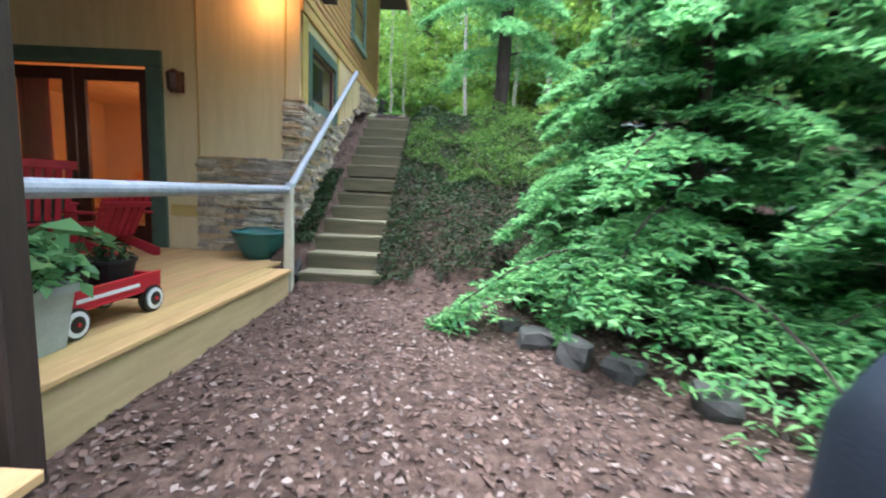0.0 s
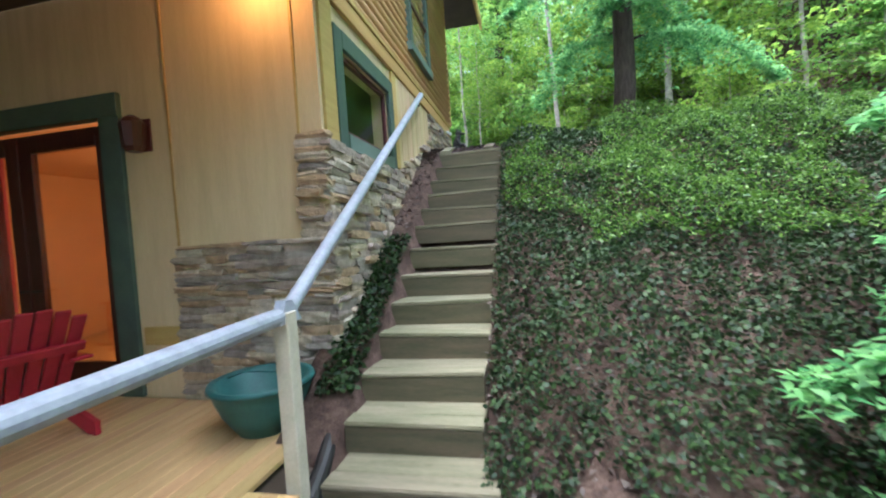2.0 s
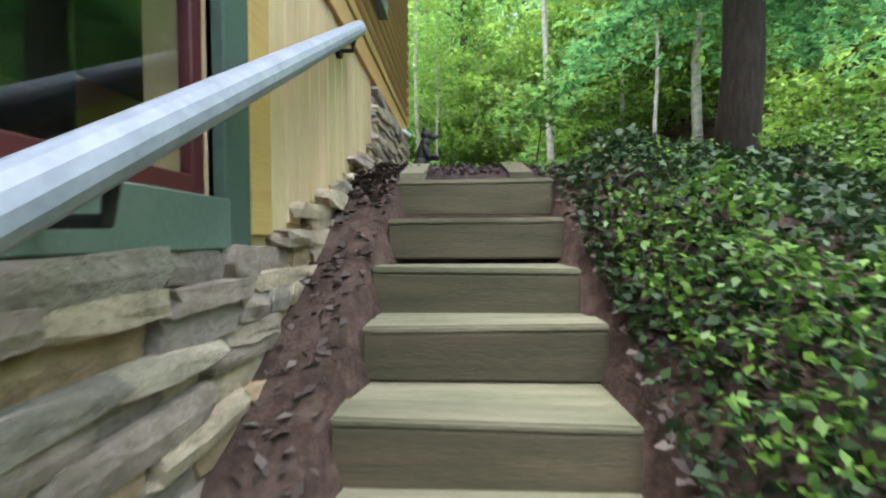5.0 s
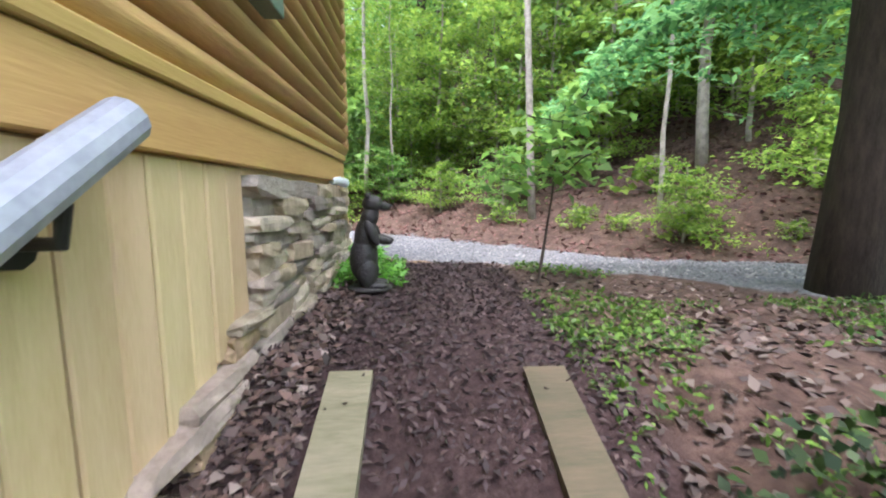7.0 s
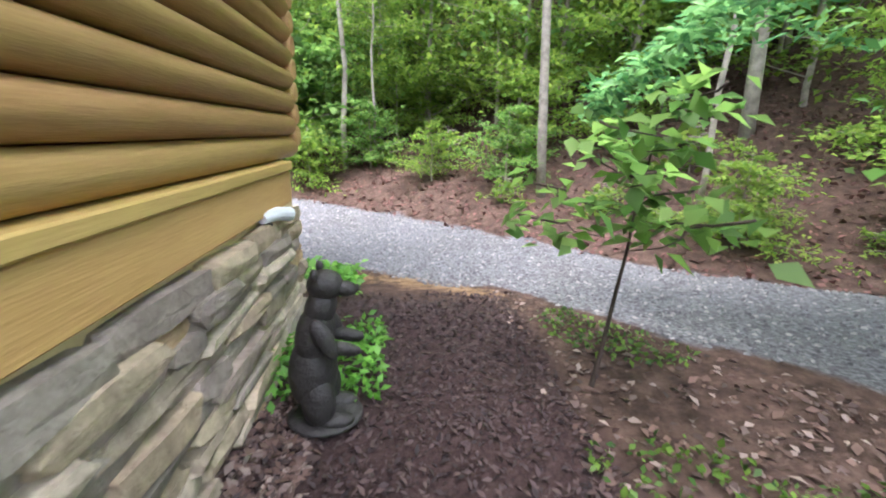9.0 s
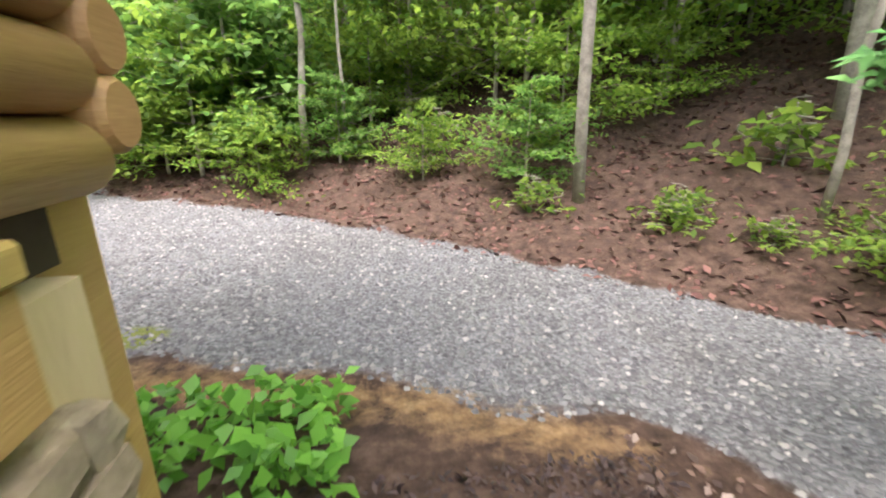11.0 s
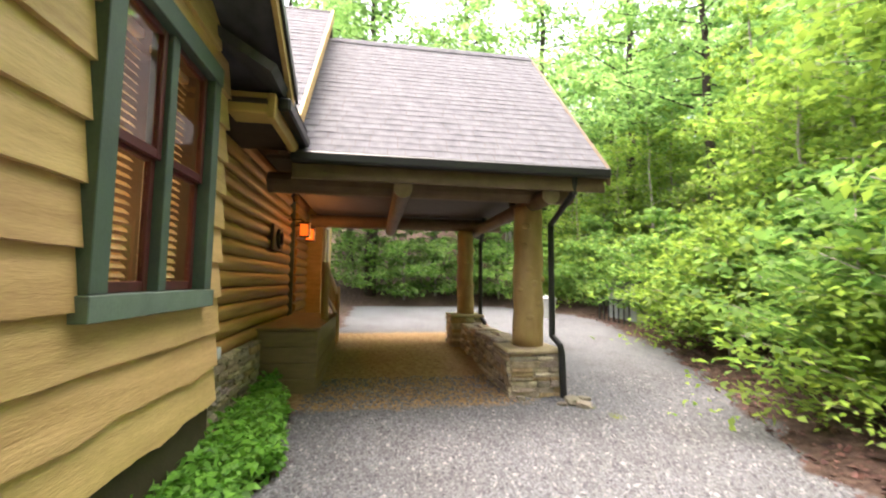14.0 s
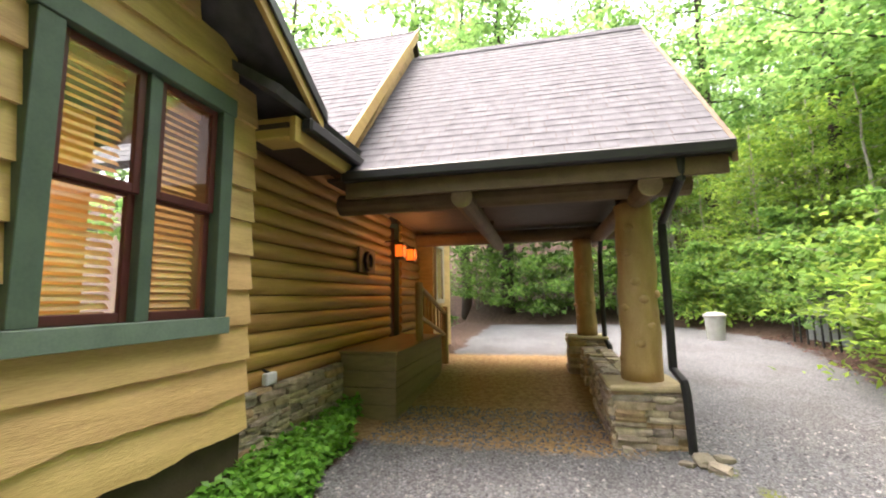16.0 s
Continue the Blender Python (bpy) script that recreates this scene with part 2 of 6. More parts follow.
M_LEAF = leaf_mat("leaf_broad", (0.065, 0.15, 0.035), (0.19, 0.32, 0.075))
M_WEED = leaf_mat("weed_leaf", (0.02, 0.06, 0.010), (0.12, 0.21, 0.03), 0.3, 0.45)
M_MOSS = leaf_mat("moss", (0.13, 0.16, 0.02), (0.24, 0.27, 0.05), 0.1, 0.8)
M_LEAFY = leaf_mat("leaf_yellow_green", (0.08, 0.16, 0.028), (0.23, 0.33, 0.055))
# Far leaves hold the lit haze of the hillside in a lighter green.
M_LEAFLIT = leaf_mat("leaf_far_lit", (0.09, 0.20, 0.055), (0.27, 0.43, 0.13))
M_HEM = leaf_mat("hemlock_needle", (0.045, 0.155, 0.055), (0.23, 0.44, 0.16), 0.5)
# Ivy green is darkened to stand for the shade over the bank.
M_IVY = leaf_mat("ivy_leaf_shaded", (0.006, 0.019, 0.006), (0.032, 0.062, 0.013), 0.15, 0.6)
M_PACHY = leaf_mat("groundcover_leaf", (0.07, 0.21, 0.03), (0.20, 0.45, 0.07), 0.4, 0.4)
M_HOSTA = leaf_mat("potted_leaf", (0.06, 0.16, 0.06), (0.16, 0.30, 0.12), 0.3, 0.4)
M_BLIND = leaf_mat("blind_slat", (0.58, 0.48, 0.32), (0.64, 0.54, 0.37), 0.3)
M_STONEI = stone_mat("ledgestone_rest", "island")
M_LITTER = island_mat("leaf_litter_pieces", [(0.035, 0.022, 0.018), (0.085, 0.048, 0.036), (0.14, 0.085, 0.065), (0.065, 0.04, 0.034), (0.27, 0.21, 0.18)])
M_REDLIT = island_mat("red_leaf_pieces", [(0.05, 0.021, 0.018), (0.11, 0.044, 0.035), (0.18, 0.085, 0.07), (0.075, 0.033, 0.026)])
# Leaf litter again in darker browns: the bank's deep shade put into colour.
M_LITTERSHADE = island_mat("shaded_leaf_pieces", [(0.022, 0.015, 0.012), (0.055, 0.036, 0.028), (0.085, 0.06, 0.048), (0.035, 0.024, 0.02), (0.15, 0.12, 0.10)])
M_MULCH = island_mat("mulch_pieces", [(0.02, 0.012, 0.012), (0.05, 0.03, 0.03), (0.08, 0.05, 0.045), (0.03, 0.02, 0.02)])
M_GRAVEL = island_mat("gravel_pieces", [(0.045, 0.045, 0.05), (0.105, 0.105, 0.112), (0.155, 0.155, 0.16), (0.075, 0.075, 0.082), (0.29, 0.28, 0.27)])


# ---- small builders ----
ORIG = {}


def thing(name, at, label, category, group="", kind=""):
    e = new(name)
    e.empty_display_size = 0.1
    e.location = at
    ORIG[e.name] = Vector(at)
    return tagged(e, label, category, group, kind)


def part(name, bm, material, parent=None, label="", smooth=False):
    """One mesh object from a bmesh in world metres, under a thing or a part."""
    me = bpy.data.meshes.new(name)
    o = ORIG[parent.name] if parent else Vector((0, 0, 0))
    bmesh.ops.translate(bm, verts=bm.verts, vec=-o)
    if smooth:
        for f in bm.faces:
            f.smooth = True
    bm.to_mesh(me)
    bm.free()
    me.materials.append(material)
    ob = new(name, me)
    if parent:
        ob.parent = parent
    ORIG[ob.name] = o
    return tagged(ob, label)


def struct(name, bm, material, label, smooth=False):
    return tagged(part(name, bm, material, None, label, smooth), kind="structure")


def box(a, b, bevel=0.004, bm=None):
    """A box from corner a to corner b, with its edges eased."""
    own = bmesh.new()
    c = [(a[i] + b[i]) / 2 for i in range(3)]
    s = [abs(b[i] - a[i]) for i in range(3)]
    bmesh.ops.create_cube(own, size=1, matrix=Matrix.Translation(c) @ Matrix.Diagonal((*s, 1)))
    if bevel:
        bmesh.ops.bevel(own, geom=own.edges[:], offset=min(bevel, min(s) * 0.4), segments=1, affect="EDGES")
    return merge(bm, own)


def merge(bm, own):
    if bm is None:
        return own
    me = bpy.data.meshes.new("tmp")
    own.to_mesh(me)
    own.free()
    bm.from_mesh(me)
    bpy.data.meshes.remove(me)
    return bm


def tube(points, radius, bm=None, seg=10, cap=True):
    """A round bar along points; radius is a number or one for each point."""
    bm = bm or bmesh.new()
    pts = [Vector(p) for p in points]
    rad = radius if isinstance(radius, (list, tuple)) else [radius] * len(pts)
    rings = []
    up = None
    for i, p in enumerate(pts):
        d = (pts[min(i + 1, len(pts) - 1)] - pts[max(i - 1, 0)]).normalized()
        if up is None:
            up = d.orthogonal().normalized()
        s = d.cross(up).normalized()
        up = s.cross(d).normalized()
        rings.append([bm.verts.new(p + (math.cos(a) * s + math.sin(a) * up) * rad[i]) for a in [2 * math.pi * k / seg for k in range(seg)]])
    for r0, r1 in zip(rings, rings[1:]):
        for k in range(seg):
            bm.faces.new((r0[k], r0[(k + 1) % seg], r1[(k + 1) % seg], r1[k]))
    if cap:
        bm.faces.new(rings[0])
        bm.faces.new(rings[-1][::-1])
    bmesh.ops.recalc_face_normals(bm, faces=bm.faces[:])
    return bm


def prism(profile, axis, a, b, bm=None):
    """A flat profile (pairs) drawn out along an axis from a to b. Axis x: pairs are y, z; y: x, z; z: x, y."""
    bm = bm or bmesh.new()

    def at(p, v):
        return {"x": (v, p[0], p[1]), "y": (p[0], v, p[1]), "z": (p[0], p[1], v)}[axis]

    r0 = [bm.verts.new(at(p, a)) for p in profile]
    r1 = [bm.verts.new(at(p, b)) for p in profile]
    n = len(profile)
    for k in range(n):
        bm.faces.new((r0[k], r0[(k + 1) % n], r1[(k + 1) % n], r1[k]))
    bm.faces.new(r0)
    bm.faces.new(r1[::-1])
    bmesh.ops.recalc_face_normals(bm, faces=bm.faces[:])
    return bm


def lathe(profile, at, bm=None, seg=20):
    """A turned body from pairs of radius and height."""
    bm = bm or bmesh.new()
    rings = [[bm.verts.new((at[0] + r * math.cos(2 * math.pi * k / seg), at[1] + r * math.sin(2 * math.pi * k / seg), at[2] + h)) for k in range(seg)] for r, h in profile]
    for r0, r1 in zip(rings, rings[1:]):
        for k in range(seg):
            bm.faces.new((r0[k], r0[(k + 1) % seg], r1[(k + 1) % seg], r1[k]))
    bm.faces.new(rings[0][::-1])
    bm.faces.new(rings[-1])
    return bm


def rock_mesh(name, material, seed, seg=2):
    bm = bmesh.new()
    bmesh.ops.create_cube(bm, size=1)
    bmesh.ops.subdivide_edges(bm, edges=bm.edges[:], cuts=1, use_grid_fill=True)
    r = random.Random(seed)
    for v in bm.verts:
        outer = sum(abs(c) > 0.4 for c in v.co)
        v.co *= {3: 0.86, 2: 0.97}.get(outer, 1.03)
        v.co += Vector((r.uniform(-0.07, 0.07), r.uniform(-0.07, 0.07), r.uniform(-0.09, 0.09)))
    me = bpy.data.meshes.new(name)
    bm.to_mesh(me)
    bm.free()
    me.materials.append(material)
    return me


def cloud(name, verts, faces, material, label, category="", kind="stuff", parent=None):
    """Many small faces in one mesh, from arrays."""
    me = bpy.data.meshes.new(name)
    k = faces.shape[1]
    me.vertices.add(len(verts))
    me.vertices.foreach_set("co", verts.astype(np.float32).ravel())
    me.loops.add(faces.size)
    me.loops.foreach_set("vertex_index", faces.astype(np.int32).ravel())
    me.polygons.add(len(faces))
    me.polygons.foreach_set("loop_start", np.arange(0, faces.size, k, dtype=np.int32))
    me.update(calc_edges=True)
    me.materials.append(material)
    ob = new(name, me)
    if parent:
        ob.parent = parent
        return tagged(ob, label)
    return tagged(ob, label, category, kind=kind)


def leaf_arrays(pts, nrm, size, wide=0.5, jitter=0.8, droop=0.0, seed=1):
    """Folded leaves at pts that face about nrm: verts and faces."""
    r = np.random.default_rng(seed)
    n = len(pts)
    nn = nrm + r.normal(0, jitter, (n, 3))
    nn /= np.linalg.norm(nn, axis=1, keepdims=True) + 1e-9
    d = r.normal(0, 1, (n, 3))
    d[:, 2] -= droop
    d -= (d * nn).sum(1, keepdims=True) * nn
    d /= np.linalg.norm(d, axis=1, keepdims=True) + 1e-9
    s = np.cross(nn, d)
    L = size * r.uniform(0.6, 1.35, (n, 1))
    W = L * wide
    v = np.stack([pts, pts + d * L * 0.45 + s * W * 0.5 + nn * L * 0.10, pts + d * L - nn * L * 0.08, pts + d * L * 0.45 - s * W * 0.5 + nn * L * 0.10], 1).reshape(-1, 3)
    i = np.arange(n)[:, None] * 4
    return v, np.concatenate([i, i + 1, i + 2, i + 3], 1)


def chip_arrays(pts, size, flat=0.4, seed=1):
    """Small angular stones at pts, each with five corners."""
    r = np.random.default_rng(seed)
    n = len(pts)
    a = r.uniform(0, 6.283, (n, 1)) + np.array([[0, 1.57, 3.14, 4.71]])
    L = size * r.uniform(0.5, 1.5, (n, 1)) * r.uniform(0.6, 1.2, (n, 4))
    ring = np.stack([pts[:, None, 0] + np.cos(a) * L, pts[:, None, 1] + np.sin(a) * L, pts[:, None, 2] + r.uniform(-0.2, 0.2, (n, 4)) * L], 2)
    top = pts + np.stack([r.normal(0, 0.2, n) * size, r.normal(0, 0.2, n) * size, np.full(n, flat * size)], 1)
    v = np.concatenate([ring, top[:, None, :]], 1).reshape(-1, 3)
    i = np.arange(n)[:, None] * 5
    f = np.concatenate([np.concatenate([i + k, i + (k + 1) % 4, i + 4], 1) for k in range(4)], 0)
    return v, f


# ---- ground ----
FAR_X = [-40, -19, -16, -13, -9, -7, -5, -2, -0.9, 0.9, 1.9, 5, 9, 14, 60]
FAR_Y = [14.0, 19.6, 20.6, 20.8, 20.1, 19.3, 18.3, 16.7, 15.8, 14.1, 13.2, 10.2, 6.5, 2.0, -40]
NEAR_X = [-40, -2.9, -2.2, -1.1, -0.2, 0.55, 3, 7, 14, 60]
NEAR_Y = [13.35, 13.42, 13.6, 13.35, 12.87, 11.8, 9.3, 5.5, -1.0, -45]


def wave(x, y, s):
    return np.sin(x * 1.7 * s + 1.3 * np.sin(y * 1.1 * s)) * np.cos(y * 1.3 * s + 0.7 * np.sin(x * 0.9 * s + 2))


def ground_z(x, y):
    x, y = np.asarray(x, float), np.asarray(y, float)
    p = np.interp(y, [-60, -3, 5.25, 9.45, 10.0, 12.0, 13.2], [0.0, 0.08, 0.27, 3.02, 3.2, 3.18, 3.04])
    bank = np.clip((x + 0.30) / 0.6, 0, 1) * np.clip((y - 5.0) / 1.0, 0, 1) * np.clip((10.4 - y) / 1.5, 0, 1)
    p = p + bank * (0.16 + 0.06 * wave(x, y, 2.2))
    p = p - 0.32 * ((x > -1.22) & (x < -0.40) & (y > 5.5) & (y < 9.4))
    west = np.clip((-x - 1.75) / 0.1, 0, 1)
    p = np.where(y < 12.1, p * (1 - west) + 0.12 * west, p)
    p = p + np.where(y > 12.1, np.interp(-x, [0, 3, 6.75, 13], [0, 0.08, 0.13, 0.50]), 0)
    d = np.maximum((y - np.interp(x, FAR_X, FAR_Y)) * 0.78, -19.5 - x)
    hill = np.interp(d, [0, 0.4, 3, 8, 40, 150], [0, 0.10, 1.0, 3.6, 22, 60])
    p = p + hill * (1 + 0.10 * wave(x, y, 0.5)) + np.clip(d, 0, 1) * 0.1 * wave(x, y, 1.9)
    return p + 0.012 * wave(x, y, 5.0)


def road_mask(x, y):
    e = 0.15 * wave(x, y, 3.0)
    a = np.clip((y - np.interp(x, NEAR_X, NEAR_Y) + e) / 0.35 + 0.5, 0, 1)
    b = np.clip((np.interp(x, FAR_X, FAR_Y) - y + e) / 0.25 + 0.5, 0, 1)
    return a * b * (x > -19.5)


gx = np.concatenate([np.linspace(-160, -22, 24), np.linspace(-20, -8, 50), np.linspace(-7.9, 4.0, 120), np.linspace(4.2, 12, 36), np.linspace(14, 160, 24)])
gy = np.concatenate([np.linspace(-160, -6, 20), np.linspace(-4, 1, 25), np.linspace(1.1, 18, 170), np.linspace(18.2, 30, 50), np.linspace(32, 160, 24)])
GX, GY = np.meshgrid(gx, gy)
GZ = ground_z(GX, GY)
nx, ny = len(gx), len(gy)
ii = (np.arange(ny - 1)[:, None] * nx + np.arange(nx - 1)[None, :]).reshape(-1, 1)
ground = cloud("ground", np.stack([GX, GY, GZ], 2).reshape(-1, 3), np.concatenate([ii, ii + 1, ii + nx + 1, ii + nx], 1), M_TAN, "brown leafy soil, mulch path and grey gravel drive", kind="structure")
ground.data.polygons.foreach_set("use_smooth", np.ones(len(ground.data.polygons), bool))
att = ground.data.color_attributes.new("mask", "FLOAT_COLOR", "POINT")
road = road_mask(GX, GY)
tanm = np.clip((-GX - 5.9) / 0.5, 0, 1) * np.clip((GX + 11.5) / 0.8, 0, 1) * np.clip((16.6 - GY) / 0.6, 0, 1) * (GY > 12)
shoulder = np.clip(1 - np.abs(GY - np.interp(GX, NEAR_X, NEAR_Y) + 0.2) / 0.55, 0, 1) * (GX > -3.0) * np.clip(0.5 - GX, 0, 1)
tanm = np.maximum(tanm, shoulder * 0.55)
mul = np.clip((GX + 1.65) / 0.1, 0, 1) * np.clip((-0.1 - GX) / 0.3, 0, 1) * np.clip((GY - 9.3) / 0.3, 0, 1) * np.clip((12.7 - GY) / 0.4, 0, 1)
moss = np.zeros_like(road)
for mx_, my_, ms_ in ((-3.7, 13.86, 0.34), (-2.95, 13.72, 0.22), (-2.4, 13.85, 0.2), (-6.0, 16.75, 0.2), (-5.6, 16.95, 0.15)):
    moss = np.maximum(moss, np.clip(1.25 - np.hypot(GX - mx_, (GY - my_) * 1.3) / ms_, 0, 1))
att.data.foreach_set("color", np.stack([road, tanm, mul, moss], 2).astype(np.float32).ravel())


def ground_material():
    m = bpy.data.materials.new("ground_mix")
    m.use_nodes = True
    N, L = m.node_tree.nodes, m.node_tree.links
    p = N["Principled BSDF"]
    p.inputs["Roughness"].default_value = 0.95
    p.inputs["Specular IOR Level"].default_value = 0.2
    co = N.new("ShaderNodeTexCoord")

    def noise_col(scale, stops, detail=8):
        n = N.new("ShaderNodeTexNoise")
        n.inputs["Scale"].default_value = scale
        n.inputs["Detail"].default_value = detail
        n.inputs["Roughness"].default_value = 0.7
        L.new(co.outputs["Object"], n.inputs["Vector"])
        r = N.new("ShaderNodeValToRGB")
        while len(r.color_ramp.elements) < len(stops):
            r.color_ramp.elements.new(0.5)
        for i, c in enumerate(stops):
            r.color_ramp.elements[i].position = 0.3 + 0.4 * i / (len(stops) - 1)
            r.color_ramp.elements[i].color = (*c, 1)
        L.new(n.outputs[0], r.inputs[0])
        return r.outputs[0], n.outputs[0]

    soil, h1 = noise_col(9, [(0.03, 0.02, 0.016), (0.08, 0.05, 0.038), (0.14, 0.095, 0.075)])
    gravel, h2 = noise_col(38, [(0.04, 0.042, 0.046), (0.13, 0.133, 0.142), (0.30, 0.30, 0.31)])
    patch, _ = noise_col(0.9, [(0.8, 0.78, 0.74), (1.0, 1.0, 1.0), (1.15, 1.15, 1.17)])
    tan, _ = noise_col(14, [(0.17, 0.105, 0.05), (0.32, 0.20, 0.095), (0.45, 0.31, 0.165)])
    mulch, _ = noise_col(30, [(0.02, 0.012, 0.012), (0.05, 0.03, 0.028), (0.085, 0.055, 0.05)])
    at = N.new("ShaderNodeAttribute")
    at.attribute_name = "mask"
    sep = N.new("ShaderNodeSeparateColor")
    L.new(at.outputs["Color"], sep.inputs[0])

    def mixc(fac, a, b, mode="MIX"):
        x = N.new("ShaderNodeMix")
        x.data_type = "RGBA"
        x.blend_type = mode
        if isinstance(fac, float):
            x.inputs[0].default_value = fac
        else:
            L.new(fac, x.inputs[0])
        L.new(a, x.inputs[6])
        L.new(b, x.inputs[7])
        return x.outputs[2]

    def ragged(fac):
        a = N.new("ShaderNodeMath")
        a.operation = "MULTIPLY_ADD"
        a.inputs[1].default_value = 0.9
        L.new(h1, a.inputs[0])
        L.new(fac, a.inputs[2])
        r = N.new("ShaderNodeMapRange")
        r.inputs[1].default_value = 0.78
        r.inputs[2].default_value = 1.12
        L.new(a.outputs[0], r.inputs[0])
        return r.outputs[0]

    c = mixc(ragged(sep.outputs[0]), soil, mixc(1.0, gravel, patch, "MULTIPLY"))
    c = mixc(ragged(sep.outputs[1]), c, tan)
    c = mixc(ragged(sep.outputs[2]), c, mulch)
    green, _ = noise_col(60, [(0.075, 0.09, 0.03), (0.15, 0.17, 0.045), (0.20, 0.20, 0.09)])
    c = mixc(ragged(at.outputs["Alpha"]), c, green)
    L.new(c, p.inputs["Base Color"])
    b = N.new("ShaderNodeBump")
    b.inputs["Strength"].default_value = 0.9
    b.inputs["Distance"].default_value = 0.03
    L.new(h2, b.inputs["Height"])
    L.new(b.outputs[0], p.inputs["Normal"])
    return m


ground.data.materials[0] = ground_material()

# ---- house: lower storey ----
WX = -1.58      # face of the side wall
BY = 6.46       # face of the wall behind the deck
bm = box((-9.0, BY, 0.1), (-6.0, BY + 0.2, 4.2), 0)
box((-3.62, BY, 0.1), (WX, BY + 0.2, 4.2), 0, bm)
box((-6.0, BY, 3.12), (-3.62, BY + 0.2, 4.2), 0, bm)
box((-6.0, BY, 0.1), (-3.62, BY + 0.2, 0.57), 0, bm)
struct("wall_back", bm, M_TAN, "tan panelled house wall behind the deck")
bm = box((WX - 0.2, BY + 0.2, 0.1), (WX, 6.9, 4.0), 0)
box((WX - 0.2, 6.9, 0.1), (WX, 8.16, 2.8), 0, bm)
box((WX - 0.2, 6.9, 3.56), (WX, 8.16, 4.0), 0, bm)
box((WX - 0.2, 8.16, 0.1), (WX, 12.28, 4.0), 0, bm)
struct("wall_side", bm, M_TAN, "tan panelled side wall of the house beside the steps")
struct("baseboard", box((-3.42, BY - 0.03, 1.04), (-3.02, BY - 0.002, 1.20)), M_BAND, "short tan board on the wall")
# joints between the wall panels
for x in (-1.78, -3.0):
    struct("trim", box((x - 0.012, BY - 0.012, 2.7 if x > -2 else 1.9), (x + 0.012, BY - 0.001, 4.2), 0.002), M_BAND, "narrow joint strip of the wall panels")
# Ceiling carries on unseen to y -6 to keep sky light off the porch.
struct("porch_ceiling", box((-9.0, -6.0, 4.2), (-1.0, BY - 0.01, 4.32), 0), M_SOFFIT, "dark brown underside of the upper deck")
# Unseen wall, added to shut sky light out at the west end.
struct("wall_west_blocker", box((-9.2, -4.0, 0.1), (-9.0, BY + 0.2, 4.2), 0), M_TAN, "unseen tan wall added at the porch end to block light")
struct("porch_beam", box((-1.26, -4.0, 3.96), (-1.06, BY - 0.02, 4.198), 0.01), M_BROWN, "dark brown beam under the upper deck")

# room behind the doors
bm = box((-7.4, 10.2, 0.5), (-2.4, 10.3, 3.2), 0)
box((-7.5, BY + 0.2, 0.5), (-7.4, 10.3, 3.2), 0, bm)
box((-2.4, BY + 0.2, 0.5), (-2.3, 10.3, 3.2), 0, bm)
struct("wall_room", bm, M_IN, "warm ochre inner walls of the lower room")
struct("floor_room", box((-7.5, BY + 0.2, 0.44), (-2.3, 10.3, 0.55), 0), M_DECK, "wooden floor of the lower room")
struct("ceiling_room", box((-7.5, BY + 0.2, 3.2), (-2.3, 10.3, 3.3), 0), M_IN, "ochre ceiling of the lower room")


def ceiling_lamp(x, y, z):
    t = thing("pendant_lamp", (x, y, z), "small glowing pendant lamp with warm bulb", "lamp", "lamps in the lower room")
    part("shade", lathe([(0.09, 0.0), (0.10, 0.02), (0.04, 0.10), (0.01, 0.12)], (x, y, z)), M_BULB, t)
    part("rod", tube([(x, y, z + 0.11), (x, y, 3.198)], 0.008), M_IRON, t)
    ld = bpy.data.lights.new("pendant_light", "POINT")
    ld.energy, ld.color, ld.shadow_soft_size = 8, (1.0, 0.55, 0.28), 0.1
    lo = new("pendant_light", ld)
    lo.location = (x, y, z - 0.12)


ceiling_lamp(-4.6, 8.4, 2.35)
ceiling_lamp(-3.4, 9.2, 2.5)
wood = thing("inner_door", (-4.0, 10.15, 0.55), "orange wooden inner door in the lower room", "door")
part("leaf", box((-4.5, 10.12, 0.56), (-3.6, 10.195, 2.55), 0.01), M_BAND, wood)
part("frame", box((-4.6, 10.10, 0.56), (-4.505, 10.198, 2.65), 0.01), M_DOOR, wood)

for px_, pz_, pw_, ph_ in ((-3.2, 1.95, 0.30, 0.40), (-5.3, 1.95, 0.5, 0.36)):
    pic = thing("picture_frame", (px_, 10.2, pz_), "small framed picture on the ochre wall", "picture", "pictures in the lower room")
    part("frame", box((px_ - pw_ / 2, 10.165, pz_ - ph_ / 2), (px_ + pw_ / 2, 10.198, pz_ + ph_ / 2), 0.008), M_DOOR, pic)
    part("sheet", box((px_ - pw_ / 2 + 0.05, 10.160, pz_ - ph_ / 2 + 0.05), (px_ + pw_ / 2 - 0.05, 10.1645, pz_ + ph_ / 2 - 0.05), 0), M_POSTW, pic)
part("frame", box((-3.595, 10.10, 0.56), (-3.50, 10.198, 2.65), 0.01), M_DOOR, wood)
part("frame", box((-4.6, 10.10, 2.652), (-3.50, 10.198, 2.75), 0.01), M_DOOR, wood)
# Unseen slab, added to stop the upper room light leaking to the side window.
struct("floor_light_block", box((-9.0, BY + 0.21, 3.86), (WX - 0.21, 12.2, 3.95), 0), M_SOFFIT, "unseen slab added between the storeys to block light")
